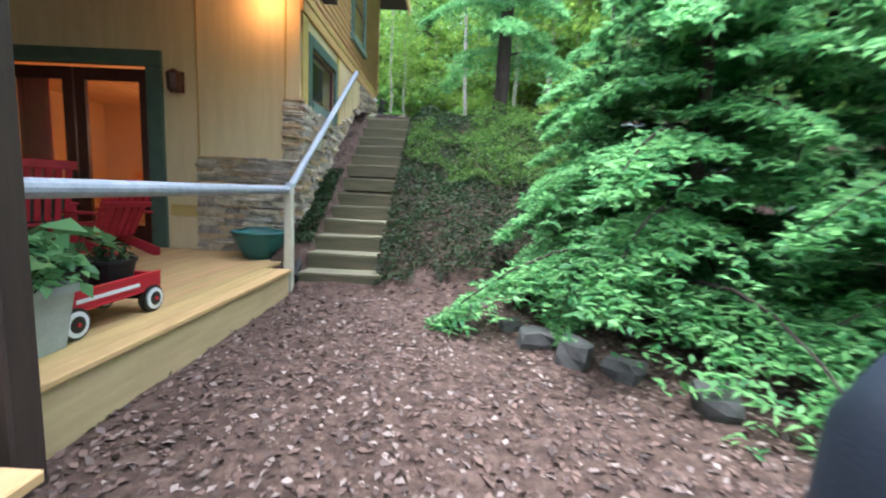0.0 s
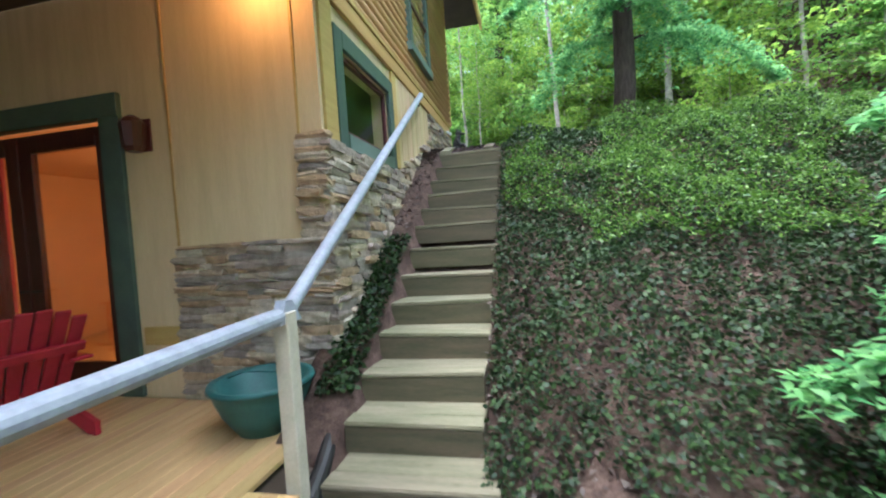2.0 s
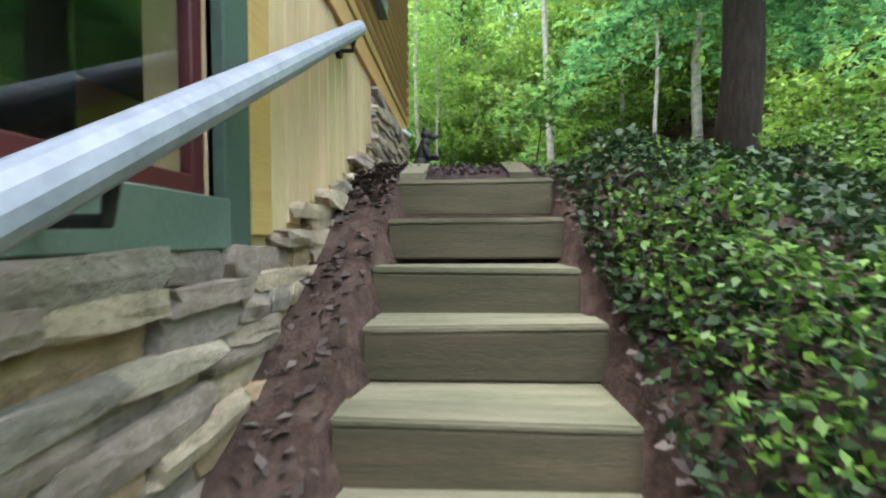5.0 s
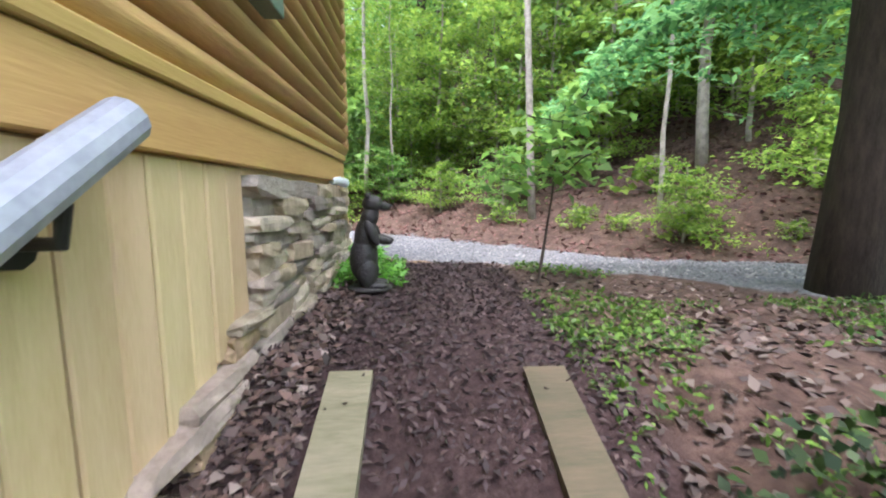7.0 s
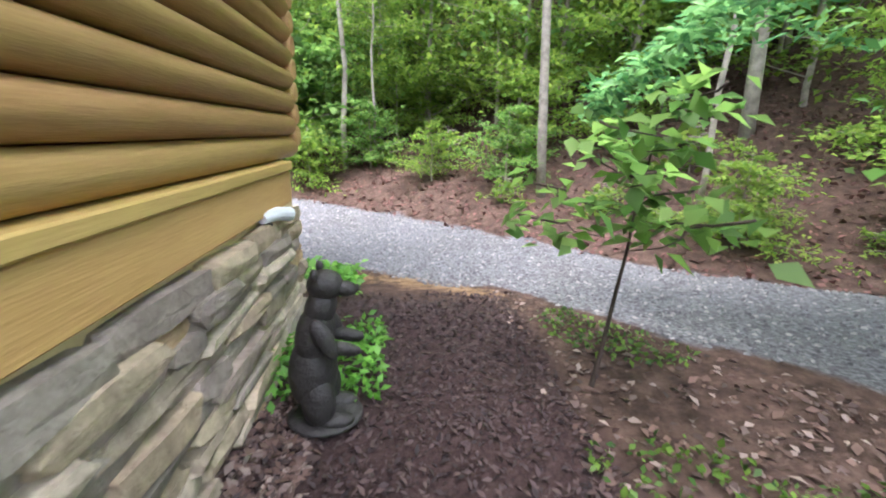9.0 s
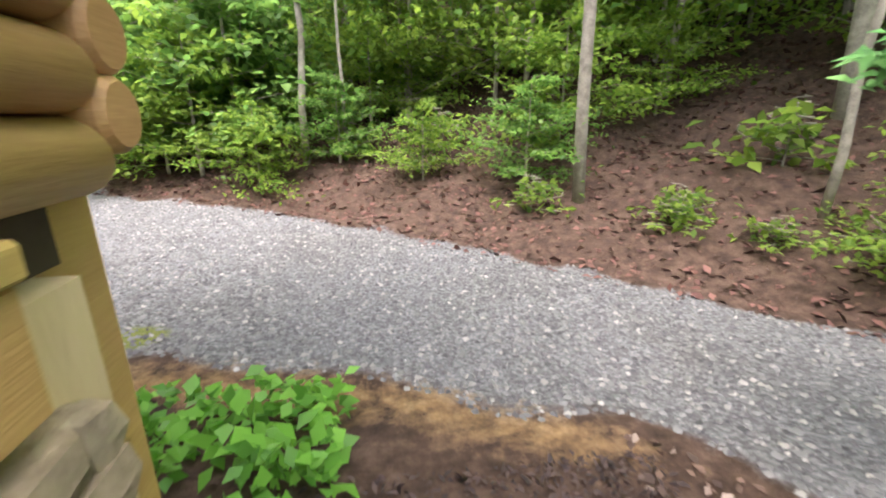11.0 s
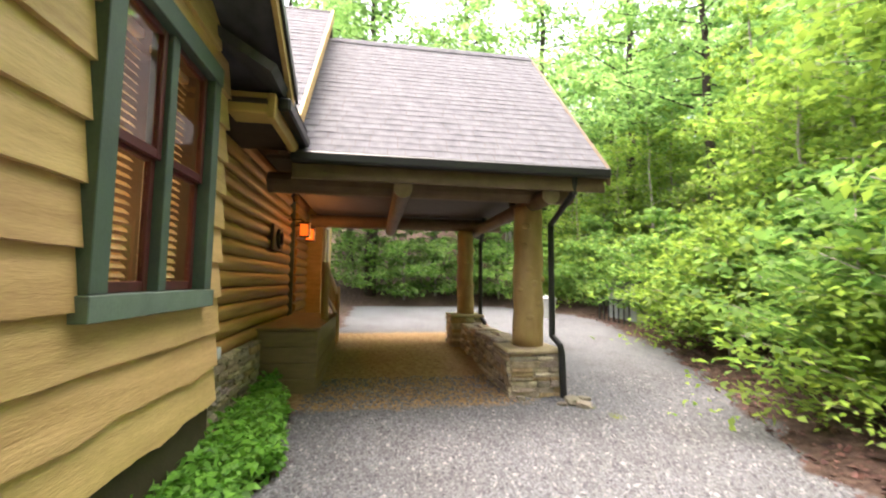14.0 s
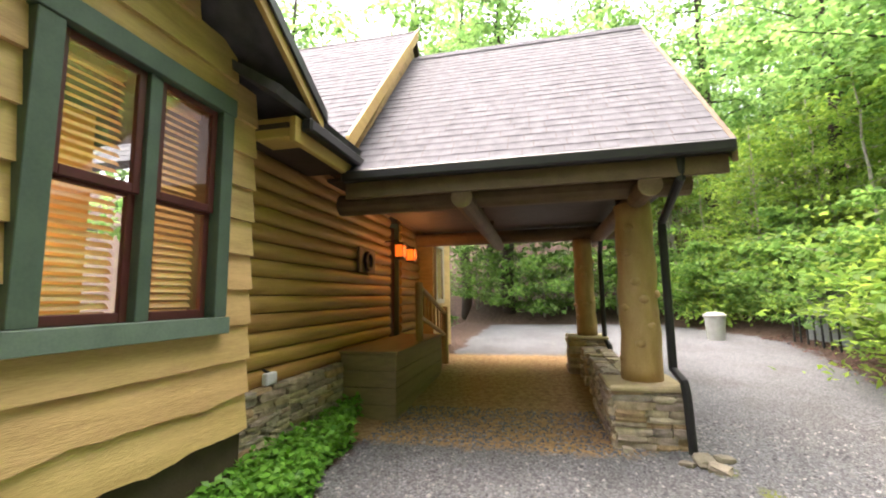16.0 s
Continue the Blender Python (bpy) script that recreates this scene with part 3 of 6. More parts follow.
# doors to the deck
d = thing("door_1", (-4.8, BY, 0.57), "dark red glazed double door in green trim, lit room behind", "door", kind="structure")
part("trim", box((-6.12, BY - 0.04, 0.572), (-5.9, BY + 0.05, 3.08)), M_GREEN, d)
part("trim", box((-3.70, BY - 0.04, 0.572), (-3.48, BY + 0.05, 3.08)), M_GREEN, d)
part("trim", box((-6.12, BY - 0.05, 3.08), (-3.48, BY + 0.05, 3.28)), M_GREEN, d)
for x0, x1 in ((-5.88, -4.81), (-4.79, -3.72)):
    bm = box((x0, BY + 0.06, 0.58), (x0 + 0.15, BY + 0.12, 3.05))
    box((x1 - 0.15, BY + 0.06, 0.58), (x1, BY + 0.12, 3.05), 0.004, bm)
    box((x0 + 0.15, BY + 0.06, 0.58), (x1 - 0.15, BY + 0.12, 0.86), 0.004, bm)
    box((x0 + 0.15, BY + 0.06, 2.88), (x1 - 0.15, BY + 0.12, 3.05), 0.004, bm)
    leaf = part("door_leaf", bm, M_DOOR, d)
    g = part("pane", box((x0 + 0.152, BY + 0.085, 0.862), (x1 - 0.152, BY + 0.092, 2.878), 0), M_GLASSD, leaf)
    g.visible_shadow = False
    hx = x1 - 0.07 if x0 < -5 else x0 + 0.07
    part("door_handle", tube([(hx, BY + 0.055, 1.55), (hx, BY + 0.02, 1.56), (hx + 0.1, BY + 0.02, 1.56)], 0.012), M_IRON, leaf)
part("threshold", box((-5.9, BY - 0.03, 0.572), (-3.7, BY + 0.05, 0.60)), M_DOOR, d)
curtain = thing("curtain", (-5.6, BY + 0.25, 0.6), "deep red curtain drawn aside in the doorway", "curtain")
bm = bmesh.new()
prev = None
for k in range(25):
    x = -5.82 + 0.5 * k / 24
    y = BY + 0.27 + 0.03 * math.sin(k * 1.5)
    pair = (bm.verts.new((x, y, 0.62)), bm.verts.new((x, y, 2.95)))
    if prev:
        bm.faces.new((prev[0], pair[0], pair[1], prev[1]))
    prev = pair
part("cloth", bm, M_PINK, curtain, smooth=True)
part("rod", tube([(-5.9, BY + 0.27, 2.97), (-4.9, BY + 0.27, 2.97)], 0.012), M_IRON, curtain)


def sconce(x, z):
    t = thing("wall_sconce", (x, BY, z), "rust-brown metal wall lantern, unlit", "wall lamp", "sconces beside the deck doors")
    part("backplate", box((x - 0.07, BY - 0.02, z - 0.12), (x + 0.07, BY - 0.001, z + 0.16)), M_SASH, t)
    bm = lathe([(0.06, -0.14), (0.085, -0.10), (0.10, 0.10), (0.07, 0.14), (0.02, 0.17)], (x, BY - 0.12, z), seg=8)
    part("shade", bm, M_DOOR, t)


sconce(-3.25, 2.86)
sconce(-6.46, 2.82)

# side window
w = thing("window_1", (WX, 7.5, 2.7), "green-framed side window with dark glass", "window", kind="structure")
part("window_frame", box((WX - 0.02, 6.74, 2.66), (WX + 0.035, 6.90, 3.72)), M_GREEN, w)
part("window_frame", box((WX - 0.02, 8.16, 2.66), (WX + 0.035, 8.30, 3.72)), M_GREEN, w)
part("window_frame", box((WX - 0.02, 6.9, 3.56), (WX + 0.04, 8.16, 3.72)), M_GREEN, w)
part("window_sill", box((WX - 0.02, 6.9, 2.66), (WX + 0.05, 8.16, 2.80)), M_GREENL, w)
for a, b in (((6.91, 2.81), (6.96, 3.55)), ((8.10, 2.81), (8.15, 3.55)), ((6.96, 2.81), (8.10, 2.86)), ((6.96, 3.50), (8.10, 3.55))):
    part("sash", box((WX - 0.06, a[0], a[1]), (WX - 0.02, b[0], b[1])), M_SASH, w)
part("pane", box((WX - 0.045, 6.96, 2.86), (WX - 0.038, 8.10, 3.50), 0), M_GLASS, w)
struct("wall_closet", box((-2.35, 6.7, 2.4), (-2.30, 8.5, 3.9), 0), M_GREENL, "dark green inner wall behind the side window")
struct("trim", box((WX, 8.32, 2.70), (WX + 0.03, 8.46, 3.88)), M_BAND, "tan corner board beside the window")
struct("trim", box((WX, 6.50, 2.68), (WX + 0.03, 6.72, 3.88)), M_BAND, "tan corner board at the house corner")
# upright boards under the band
for k in range(13):
    y0 = 8.48 + k * 0.131
    z0 = max(2.68, np.interp(y0, [8.4, 10.18], [2.66, 3.38]))
    struct("board", box((WX, y0, z0), (WX + 0.02 + 0.003 * (k % 2), y0 + 0.125, 3.885), 0.006), M_BOARD, "upright tan board of the wall panel")
band = struct("band_board", box((WX - 0.05, BY + 0.01, 3.888), (WX + 0.045, 12.12, 4.05), 0.006), M_BAND, "wide tan band board under the logs")
struct("ledge", box((WX - 0.05, BY + 0.01, 4.053), (WX + 0.06, 12.12, 4.098), 0.006), M_BAND, "narrow tan ledge above the band board")

# ---- house: log storey on the side ----
struct("wall_upper", box((-1.9, BY + 0.1, 4.0), (WX - 0.06, 12.34, 7.2), 0), M_SOFFIT, "backing of the log wall")
side_logs = thing("log_wall_side", (WX, 9.4, 4.1), "golden-brown rounded log siding on the side wall", "wall", kind="structure")
LP = 0.117
for k in range(26):
    z = 4.10 + LP * (k + 0.5)
    pr = [(WX - 0.03 + 0.062 * math.cos(a) * 1.15, z + LP * 0.5 * math.sin(a)) for a in [radians(-90 + 20 * j) for j in range(10)]]
    lo = part("log", prism(pr + [(WX - 0.05, z)], "y", BY + 0.02, 12.35), M_LOG, side_logs, smooth=True)
corner = thing("log_corner", (WX, 12.36, 4.1), "stacked sawn log ends at the house corner", "log ends", kind="structure")
for k in range(25):
    z = 4.16 + LP * (k + 0.5)
    part("log", tube([(-2.4, 12.42, z), (-1.57, 12.42, z), (-1.56, 12.42, z), (-1.548, 12.42, z)], [0.062, 0.062, 0.06, 0.05], seg=18), M_LOG, corner)
struct("corner_post", box((-2.45, 12.12, 3.0), (-1.66, 12.48, 4.12), 0.01), M_BAND, "tan corner board below the log ends")
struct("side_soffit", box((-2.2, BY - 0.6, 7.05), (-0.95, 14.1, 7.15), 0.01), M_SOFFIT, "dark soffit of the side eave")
struct("side_fascia", box((-0.95, BY - 0.6, 6.9), (-0.90, 14.1, 7.2), 0.01), M_BAND, "tan fascia board of the side eave")
uw = thing("window_2", (WX, 9.8, 4.5), "green-trimmed upper window in the log wall", "window", kind="structure")
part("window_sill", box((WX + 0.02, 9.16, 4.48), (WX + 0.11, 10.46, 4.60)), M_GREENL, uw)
part("window_frame", box((WX + 0.02, 9.2, 4.603), (WX + 0.09, 9.32, 5.9)), M_GREEN, uw)
part("window_frame", box((WX + 0.02, 10.30, 4.603), (WX + 0.09, 10.42, 5.9)), M_GREEN, uw)
part("window_frame", box((WX + 0.02, 9.16, 5.903), (WX + 0.10, 10.46, 6.03)), M_GREEN, uw)
part("sash", box((WX + 0.045, 9.324, 5.22), (WX + 0.075, 10.296, 5.27)), M_SASH, uw)
part("pane", box((WX + 0.03, 9.325, 4.606), (WX + 0.05, 10.295, 5.9), 0), M_GLASS, uw)

# ---- house: front ----
FY = 12.97      # face of the lap-sided bay
FL = 12.72      # face of the log wall
bm = box((-3.15, 12.4, 3.2), (-2.45, FY, 6.2), 0)
box((-4.70, 12.4, 3.2), (-4.36, FY, 6.2), 0, bm)
box((-4.36, FY - 0.2, 3.2), (-3.15, FY, 4.56), 0, bm)
box((-4.36, FY - 0.2, 6.1), (-3.15, FY, 6.2), 0, bm)
prism([(-2.45, 6.2), (-4.70, 6.2), (-3.575, 6.95)], "y", 12.4, FY, bm)
struct("wall_bay", bm, M_SOFFIT, "backing of the lap-sided bay")
struct("wall_bay_back", box((-4.7, 11.2, 4.0), (-2.6, 11.3, 6.4), 0), M_IN, "warm inner wall behind the window blinds")
bay = thing("lap_siding", (-3.6, FY, 3.8), "tan wavy-edged lap siding on the front bay", "siding", kind="structure")


def lap_board(z0, z1, x0, x1, seed, wavy):
    """A lap board whose lower edge stands out and follows the tree's uneven edge."""
    r = random.Random(seed)
    bm = bmesh.new()
    n = max(2, int((x1 - x0) / 0.06))
    ph = r.uniform(0, 6)
    rows = []
    for k in range(n + 1):
        x = x0 + (x1 - x0) * k / n
        dz = wavy * (0.5 * math.sin(x * 5 + ph) + 0.35 * math.sin(x * 11 + 2 * ph) + 0.3 * r.uniform(-1, 1))
        rows.append([bm.verts.new(p) for p in ((x, FY + 0.052, z0 + dz), (x, FY + 0.016, z1 + 0.03), (x, FY + 0.004, z1 + 0.03), (x, FY + 0.020, z0 + dz))])
    for a, b in zip(rows, rows[1:]):
        for j in range(4):
            bm.faces.new((a[j], a[(j + 1) % 4], b[(j + 1) % 4], b[j]))
    bm.faces.new(rows[0])
    bm.faces.new(rows[-1][::-1])
    bmesh.ops.recalc_face_normals(bm, faces=bm.faces[:])
    return bm


for k in range(12):
    z0, z1 = 3.68 + 0.27 * k, 3.68 + 0.27 * (k + 1)
    spans = [(-4.72, -2.40)]
    if 4.4 < z0 < 6.05:
        spans = [(-4.72, -4.405), (-3.10, -2.40)]
    if z0 > 6.3:
        half = max(0.2, (6.98 - z0) / 0.75 * 1.12)
        spans = [(-3.575 - half, -3.575 + half)]
    for x0, x1 in spans:
        part("siding_board", lap_board(z0, z1, x0, x1, k, 0.022 if k < 2 else 0.004), M_LAP, bay)
        if x1 == -2.40:
            b2 = prism([(-2.40, z0), (-2.432, z1 + 0.02), (-2.448, z1 + 0.02), (-2.44, z0)], "y", 12.43, FY + 0.05)
            part("siding_board", b2, M_LAP, bay)

w = thing("window_3", (-3.7, FY, 4.4), "twin double-hung window with green frame, burgundy sashes and blinds", "window", kind="structure")
part("window_frame", box((-4.405, FY - 0.02, 4.56), (-4.29, FY + 0.085, 6.06)), M_GREEN, w)
part("window_frame", box((-3.225, FY - 0.02, 4.56), (-3.10, FY + 0.085, 6.06)), M_GREEN, w)
part("window_frame", box((-4.415, FY - 0.02, 6.063), (-3.09, FY + 0.095, 6.20)), M_GREEN, w)
part("mullion", box((-3.80, FY - 0.06, 4.56), (-3.715, FY + 0.06, 6.06)), M_GREEN, w)
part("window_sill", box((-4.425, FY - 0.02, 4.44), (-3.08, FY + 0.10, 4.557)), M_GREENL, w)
for x0, x1 in ((-4.287, -3.803), (-3.712, -3.228)):
    for z0, z1, y in ((4.56, 5.32, FY - 0.03), (5.30, 6.06, FY - 0.0)):
        bm = box((x0, y, z0), (x0 + 0.05, y + 0.035, z1))
        box((x1 - 0.05, y, z0), (x1, y + 0.035, z1), 0.004, bm)
        box((x0 + 0.05, y, z0), (x1 - 0.05, y + 0.035, z0 + 0.055), 0.004, bm)
        box((x0 + 0.05, y, z1 - 0.04), (x1 - 0.05, y + 0.035, z1), 0.004, bm)
        s = part("sash", bm, M_SASH, w)
        part("pane", box((x0 + 0.052, y + 0.015, z0 + 0.057), (x1 - 0.052, y + 0.02, z1 - 0.042), 0), M_GLASS, s).visible_shadow = False
    bl = thing("window_blind", ((x0 + x1) / 2, FY - 0.1, 4.5), "cream horizontal slat blind, closed behind the glass", "blind", "blinds of the front window")
    part("head_rail", box((x0 + 0.03, FY - 0.13, 6.0), (x1 - 0.03, FY - 0.08, 6.05)), M_BLIND, bl)
    for k in range(29):
        z = 4.60 + k * 0.0492
        bm = bmesh.new()
        q = [bm.verts.new(p) for p in ((x0 + 0.03, FY - 0.125, z + 0.020), (x1 - 0.03, FY - 0.125, z + 0.020), (x1 - 0.03, FY - 0.105, z + 0.004), (x0 + 0.03, FY - 0.105, z + 0.004), (x0 + 0.03, FY - 0.092, z - 0.014), (x1 - 0.03, FY - 0.092, z - 0.014))]
        bm.faces.new((q[0], q[1], q[2], q[3]))
        bm.faces.new((q[3], q[2], q[5], q[4]))
        part("slat", bm, M_BLIND, bl)
ld = bpy.data.lights.new("room_light", "POINT")
ld.energy, ld.color, ld.shadow_soft_size = 9, (1.0, 0.6, 0.28), 0.15
new("room_light", ld).location = (-3.75, 11.7, 5.2)

# log wall beside the porch
struct("wall_front", box((-8.75, FL - 0.3, 3.3), (-4.70, FL - 0.03, 6.6), 0), M_SOFFIT, "backing of the front log wall")
front_logs = thing("log_wall_front", (-6.7, FL, 3.9), "amber rounded log siding beside the porch", "wall", kind="structure")
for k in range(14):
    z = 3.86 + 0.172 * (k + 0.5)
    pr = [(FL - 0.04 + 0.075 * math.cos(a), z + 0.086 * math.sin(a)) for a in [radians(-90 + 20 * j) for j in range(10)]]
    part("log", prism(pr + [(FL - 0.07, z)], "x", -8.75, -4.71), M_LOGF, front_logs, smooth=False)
# porch end: door and the bay beyond
struct("wall_porch", box((-10.6, FL - 0.3, 3.3), (-9.35, FL - 0.03, 6.6), 0), M_SOFFIT, "backing of the porch wall")
far_logs = thing("log_wall_porch", (-9.7, FL, 3.9), "amber rounded log siding past the front door", "wall", kind="structure")
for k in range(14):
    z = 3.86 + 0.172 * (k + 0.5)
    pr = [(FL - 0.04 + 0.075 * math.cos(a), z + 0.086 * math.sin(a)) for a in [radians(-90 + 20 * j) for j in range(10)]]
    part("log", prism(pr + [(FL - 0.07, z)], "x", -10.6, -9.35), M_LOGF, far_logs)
d = thing("door_2", (-9.05, FL, 3.98), "dark wooden front door on the porch", "door", kind="structure")
part("door_leaf", box((-9.3, FL - 0.16, 3.98), (-8.8, FL - 0.10, 6.0)), M_DOOR, d)
part("frame", box((-9.35, FL - 0.18, 3.98), (-9.305, FL - 0.02, 6.1)), M_GREEN, d)
part("frame", box((-8.795, FL - 0.18, 3.98), (-8.75, FL - 0.02, 6.1)), M_GREEN, d)
struct("wall_end", box((-12.4, 12.0, 3.3), (-10.6, 13.05, 6.4), 0.01), M_LAP, "tan end wall past the porch")
w = thing("window_4", (-10.9, 13.05, 4.7), "pale-framed narrow window in the end wall", "window", kind="structure")
for a, b in (((-11.5, 4.55), (-11.38, 5.9)), ((-10.82, 4.55), (-10.70, 5.9)), ((-11.38, 4.55), (-10.82, 4.65)), ((-11.38, 5.8), (-10.82, 5.9))):
    part("window_frame", box((a[0], 13.052, a[1]), (b[0], 13.10, b[1])), M_POSTW, w)
part("pane", box((-11.378, 13.053, 4.652), (-10.822, 13.06, 5.798), 0), M_GLASS, w)


def lantern(x, z):
    t = thing("porch_lantern", (x, 13.02, z), "glowing orange craftsman porch lantern on the log wall", "lantern", "porch lanterns")
    part("bracket", tube([(x, FL, z + 0.16), (x, 12.95, z + 0.18), (x, 13.02, z + 0.13)], 0.012), M_IRON, t)
    part("roof", prism([(x - 0.10, z + 0.10), (x + 0.10, z + 0.10), (x + 0.03, z + 0.14), (x - 0.03, z + 0.14)], "y", 12.93, 13.11), M_IRON, t)
    part("glass", box((x - 0.07, 12.95, z - 0.10), (x + 0.07, 13.09, z + 0.097), 0.004), M_LANTERN, t)
    for sx in (-0.072, 0.072, 0.0):
        for sy in ((12.946, 13.094) if sx else (13.094,)):
            part("bar", box((x + sx - 0.009, sy - 0.009, z - 0.11), (x + sx + 0.009, sy + 0.009, z + 0.10), 0.002), M_IRON, t)
    part("bar", box((x - 0.075, 13.088, z + 0.02), (x + 0.075, 13.10, z + 0.038), 0.002), M_IRON, t)
    part("base", box((x - 0.08, 12.94, z - 0.125), (x + 0.08, 13.10, z - 0.102), 0.003), M_IRON, t)
    q = bpy.data.lights.new("lantern_light", "POINT")
    q.energy, q.color, q.shadow_soft_size = 1.3, (1.0, 0.42, 0.12), 0.07
    new("lantern_light", q).location = (x, 13.2, z)


lantern(-8.46, 5.47)
lantern(-9.09, 5.46)

# ---- roofs ----
RX = -8.35


def roof_slab(name, x0, z0, x1, z1, y0, y1, label):
    t = thing(name, (x0, y0, z0), label, "roof", kind="structure")
    n = Vector((-(z1 - z0), 0, x1 - x0)).normalized() * 0.10
    if n.z < 0:
        n = -n
    pr = [(x0, z0), (x1, z1), (x1 - n.x, z1 - n.z), (x0 - n.x, z0 - n.z)]
    part("deck", prism(pr, "y", y0, y1), M_SOFFIT, t)
    return t


def shingles(t, x0, z0, x1, z1, y0, y1, course=0.145, seed=3):
    """Courses of shingle tabs, each lower edge proud of the course below."""
    r = random.Random(seed)
    L = math.hypot(x1 - x0, z1 - z0)
    ux, uz = (x1 - x0) / L, (z1 - z0) / L
    nx_, nz_ = (-uz, ux) if ux > 0 else (uz, -ux)
    if nz_ < 0:
        nx_, nz_ = -nx_, -nz_
    vs, fs = [], []
    rows = int(L / course)
    course = L / rows
    for i in range(rows):
        y = y0 - r.uniform(0, 0.3)
        while y < y1:
            wv = r.choice((0.16, 0.2, 0.26, 0.32))
            a, b = max(y, y0), min(y + wv - 0.006, y1)
            y += wv
            if b - a < 0.03:
                continue
            lift = r.choice((0.006, 0.006, 0.009))
            s0, s1 = i * course, i * course + course * 1.08
            pts = []
            for s, h in ((s0, lift), (s1, 0.003)):
                for yy in (a, b):
                    pts.append((x0 + ux * s + nx_ * h, yy, z0 + uz * s + nz_ * h))
            for yy in (a, b):
                pts.append((x0 + ux * s0, yy, z0 + uz * s0))
            k = len(vs)
            vs += pts
            fs += [(k, k + 1, k + 3, k + 2), (k, k + 1, k + 5, k + 4)]
    o = ORIG[t.name]
    return cloud("shingle_courses", np.array(vs) - np.array(o), np.array(fs), M_SHINGLE, "weathered grey-brown asphalt shingles", parent=t)


ZE, ZR, XE = 6.03, 8.82, -5.76
rf = roof_slab("carport_roof", XE, ZE, RX, ZR, 13.3, 16.95, "steep grey-brown shingled carport roof")
shingles(rf, XE, ZE, RX, ZR, 13.3, 16.95)
rf2 = roof_slab("carport_roof_west", 2 * RX - XE, ZE, RX, ZR, 13.3, 16.95, "far slope of the shingled carport roof")
rm = roof_slab("main_roof", XE + 0.1, ZE + 0.32, RX, ZR + 0.5, 7.0, 13.36, "steep grey-brown shingled main roof")
shingles(rm, XE + 0.1, ZE + 0.32, RX, ZR + 0.5, 9.0, 13.36, seed=5)
roof_slab("main_roof_west", 2 * RX - XE, ZE, RX, ZR + 0.5, 7.0, 13.36, "far slope of the main roof")
sl = Vector((RX - XE, 0, ZR - ZE)).normalized()
struct("rake_board", prism([(XE + 0.1, ZE + 0.14), (RX, ZR + 0.33), (RX, ZR + 0.53), (XE + 0.1, ZE + 0.35)], "y", 13.362, 13.40), M_BAND, "tan rake board at the edge of the main roof")
struct("rake_board", prism([(XE + 0.02, ZE - 0.22), (RX, ZR - 0.24), (RX, ZR + 0.01), (XE + 0.02, ZE - 0.01)], "y", 16.952, 17.0), M_BEAM, "dark rake board at the carport gable")
struct("ridge_cap", prism([(RX - 0.14, ZR - 0.12), (RX, ZR + 0.03), (RX + 0.14, ZR - 0.12), (RX, ZR - 0.0)], "y", 13.40, 16.97), M_SHINGLE, "shingled ridge cap of the carport")
struct("gable_wall", prism([(-10.6, 6.0), (-6.1, 6.0), (RX, ZR - 0.15)], "y", 16.4, 16.46), M_SOFFIT, "dark board gable of the carport")
struct("main_gable", prism([(-10.6, 6.1), (-5.9, 6.1), (RX, ZR + 0.3)], "y", 13.2, 13.28), M_LAP, "tan gable above the carport roof")
struct("carport_gutter", box((XE - 0.02, 13.3, ZE - 0.14), (XE + 0.09, 16.98, ZE - 0.02), 0.02), M_GUTTER, "black gutter along the carport eave")
struct("carport_fascia", box((XE - 0.07, 13.3, ZE - 0.30), (XE - 0.03, 16.95, ZE - 0.05), 0.006), M_BEAM, "brown fascia board of the carport eave")
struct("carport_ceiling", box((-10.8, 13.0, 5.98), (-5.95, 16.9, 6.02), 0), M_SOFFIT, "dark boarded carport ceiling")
# bay roof: gable over the window
for s in (-1, 1):
    x0, z0 = -3.575 + s * 1.42, 6.24
    pr = [(x0, z0), (-3.575, 7.18), (-3.575, 7.26), (x0 + s * 0.04, z0 + 0.08)]
    struct("bay_roof", prism(pr, "y", 9.5, 13.42), M_SHINGLE, "shingled gable roof over the front bay")
    pr = [(x0 + s * 0.02, z0 - 0.08), (-3.575, 7.07), (-3.575, 7.24), (x0 + s * 0.02, z0 + 0.07)]
    struct("rake_board", prism(pr, "y", 13.422, 13.46), M_BAND, "tan rake board of the front bay")
    pr = [(x0 + s * 0.05, z0 - 0.0), (-3.575, 7.17), (-3.575, 7.27), (x0 + s * 0.05, z0 + 0.10)]
    struct("drip_edge", prism(pr, "y", 13.462, 13.485), M_GUTTER, "dark drip edge of the bay gable")
struct("eave_board", box((-6.05, 13.30, 5.98), (-4.74, 13.36, 6.20), 0.006), M_BAND, "tan eave board beside the bay")
struct("eave_gutter", box((-6.05, 13.365, 6.08), (-4.80, 13.47, 6.20), 0.02), M_GUTTER, "black gutter beside the bay")
struct("eave_soffit", box((-6.05, 12.6, 6.10), (-4.72, 13.298, 6.14), 0), M_SOFFIT, "dark soffit beside the bay")
struct("eave_roof", prism([(13.40, 6.22), (12.0, 7.1), (12.0, 7.18), (13.44, 6.28)], "x", -5.9, -4.4), M_SHINGLE, "shingled roof strip beside the bay")
struct("lookout", box((-5.0, 12.97, 6.02), (-4.74, 13.30, 6.20), 0.01), M_BAND, "golden sawn lookout under the bay eave")

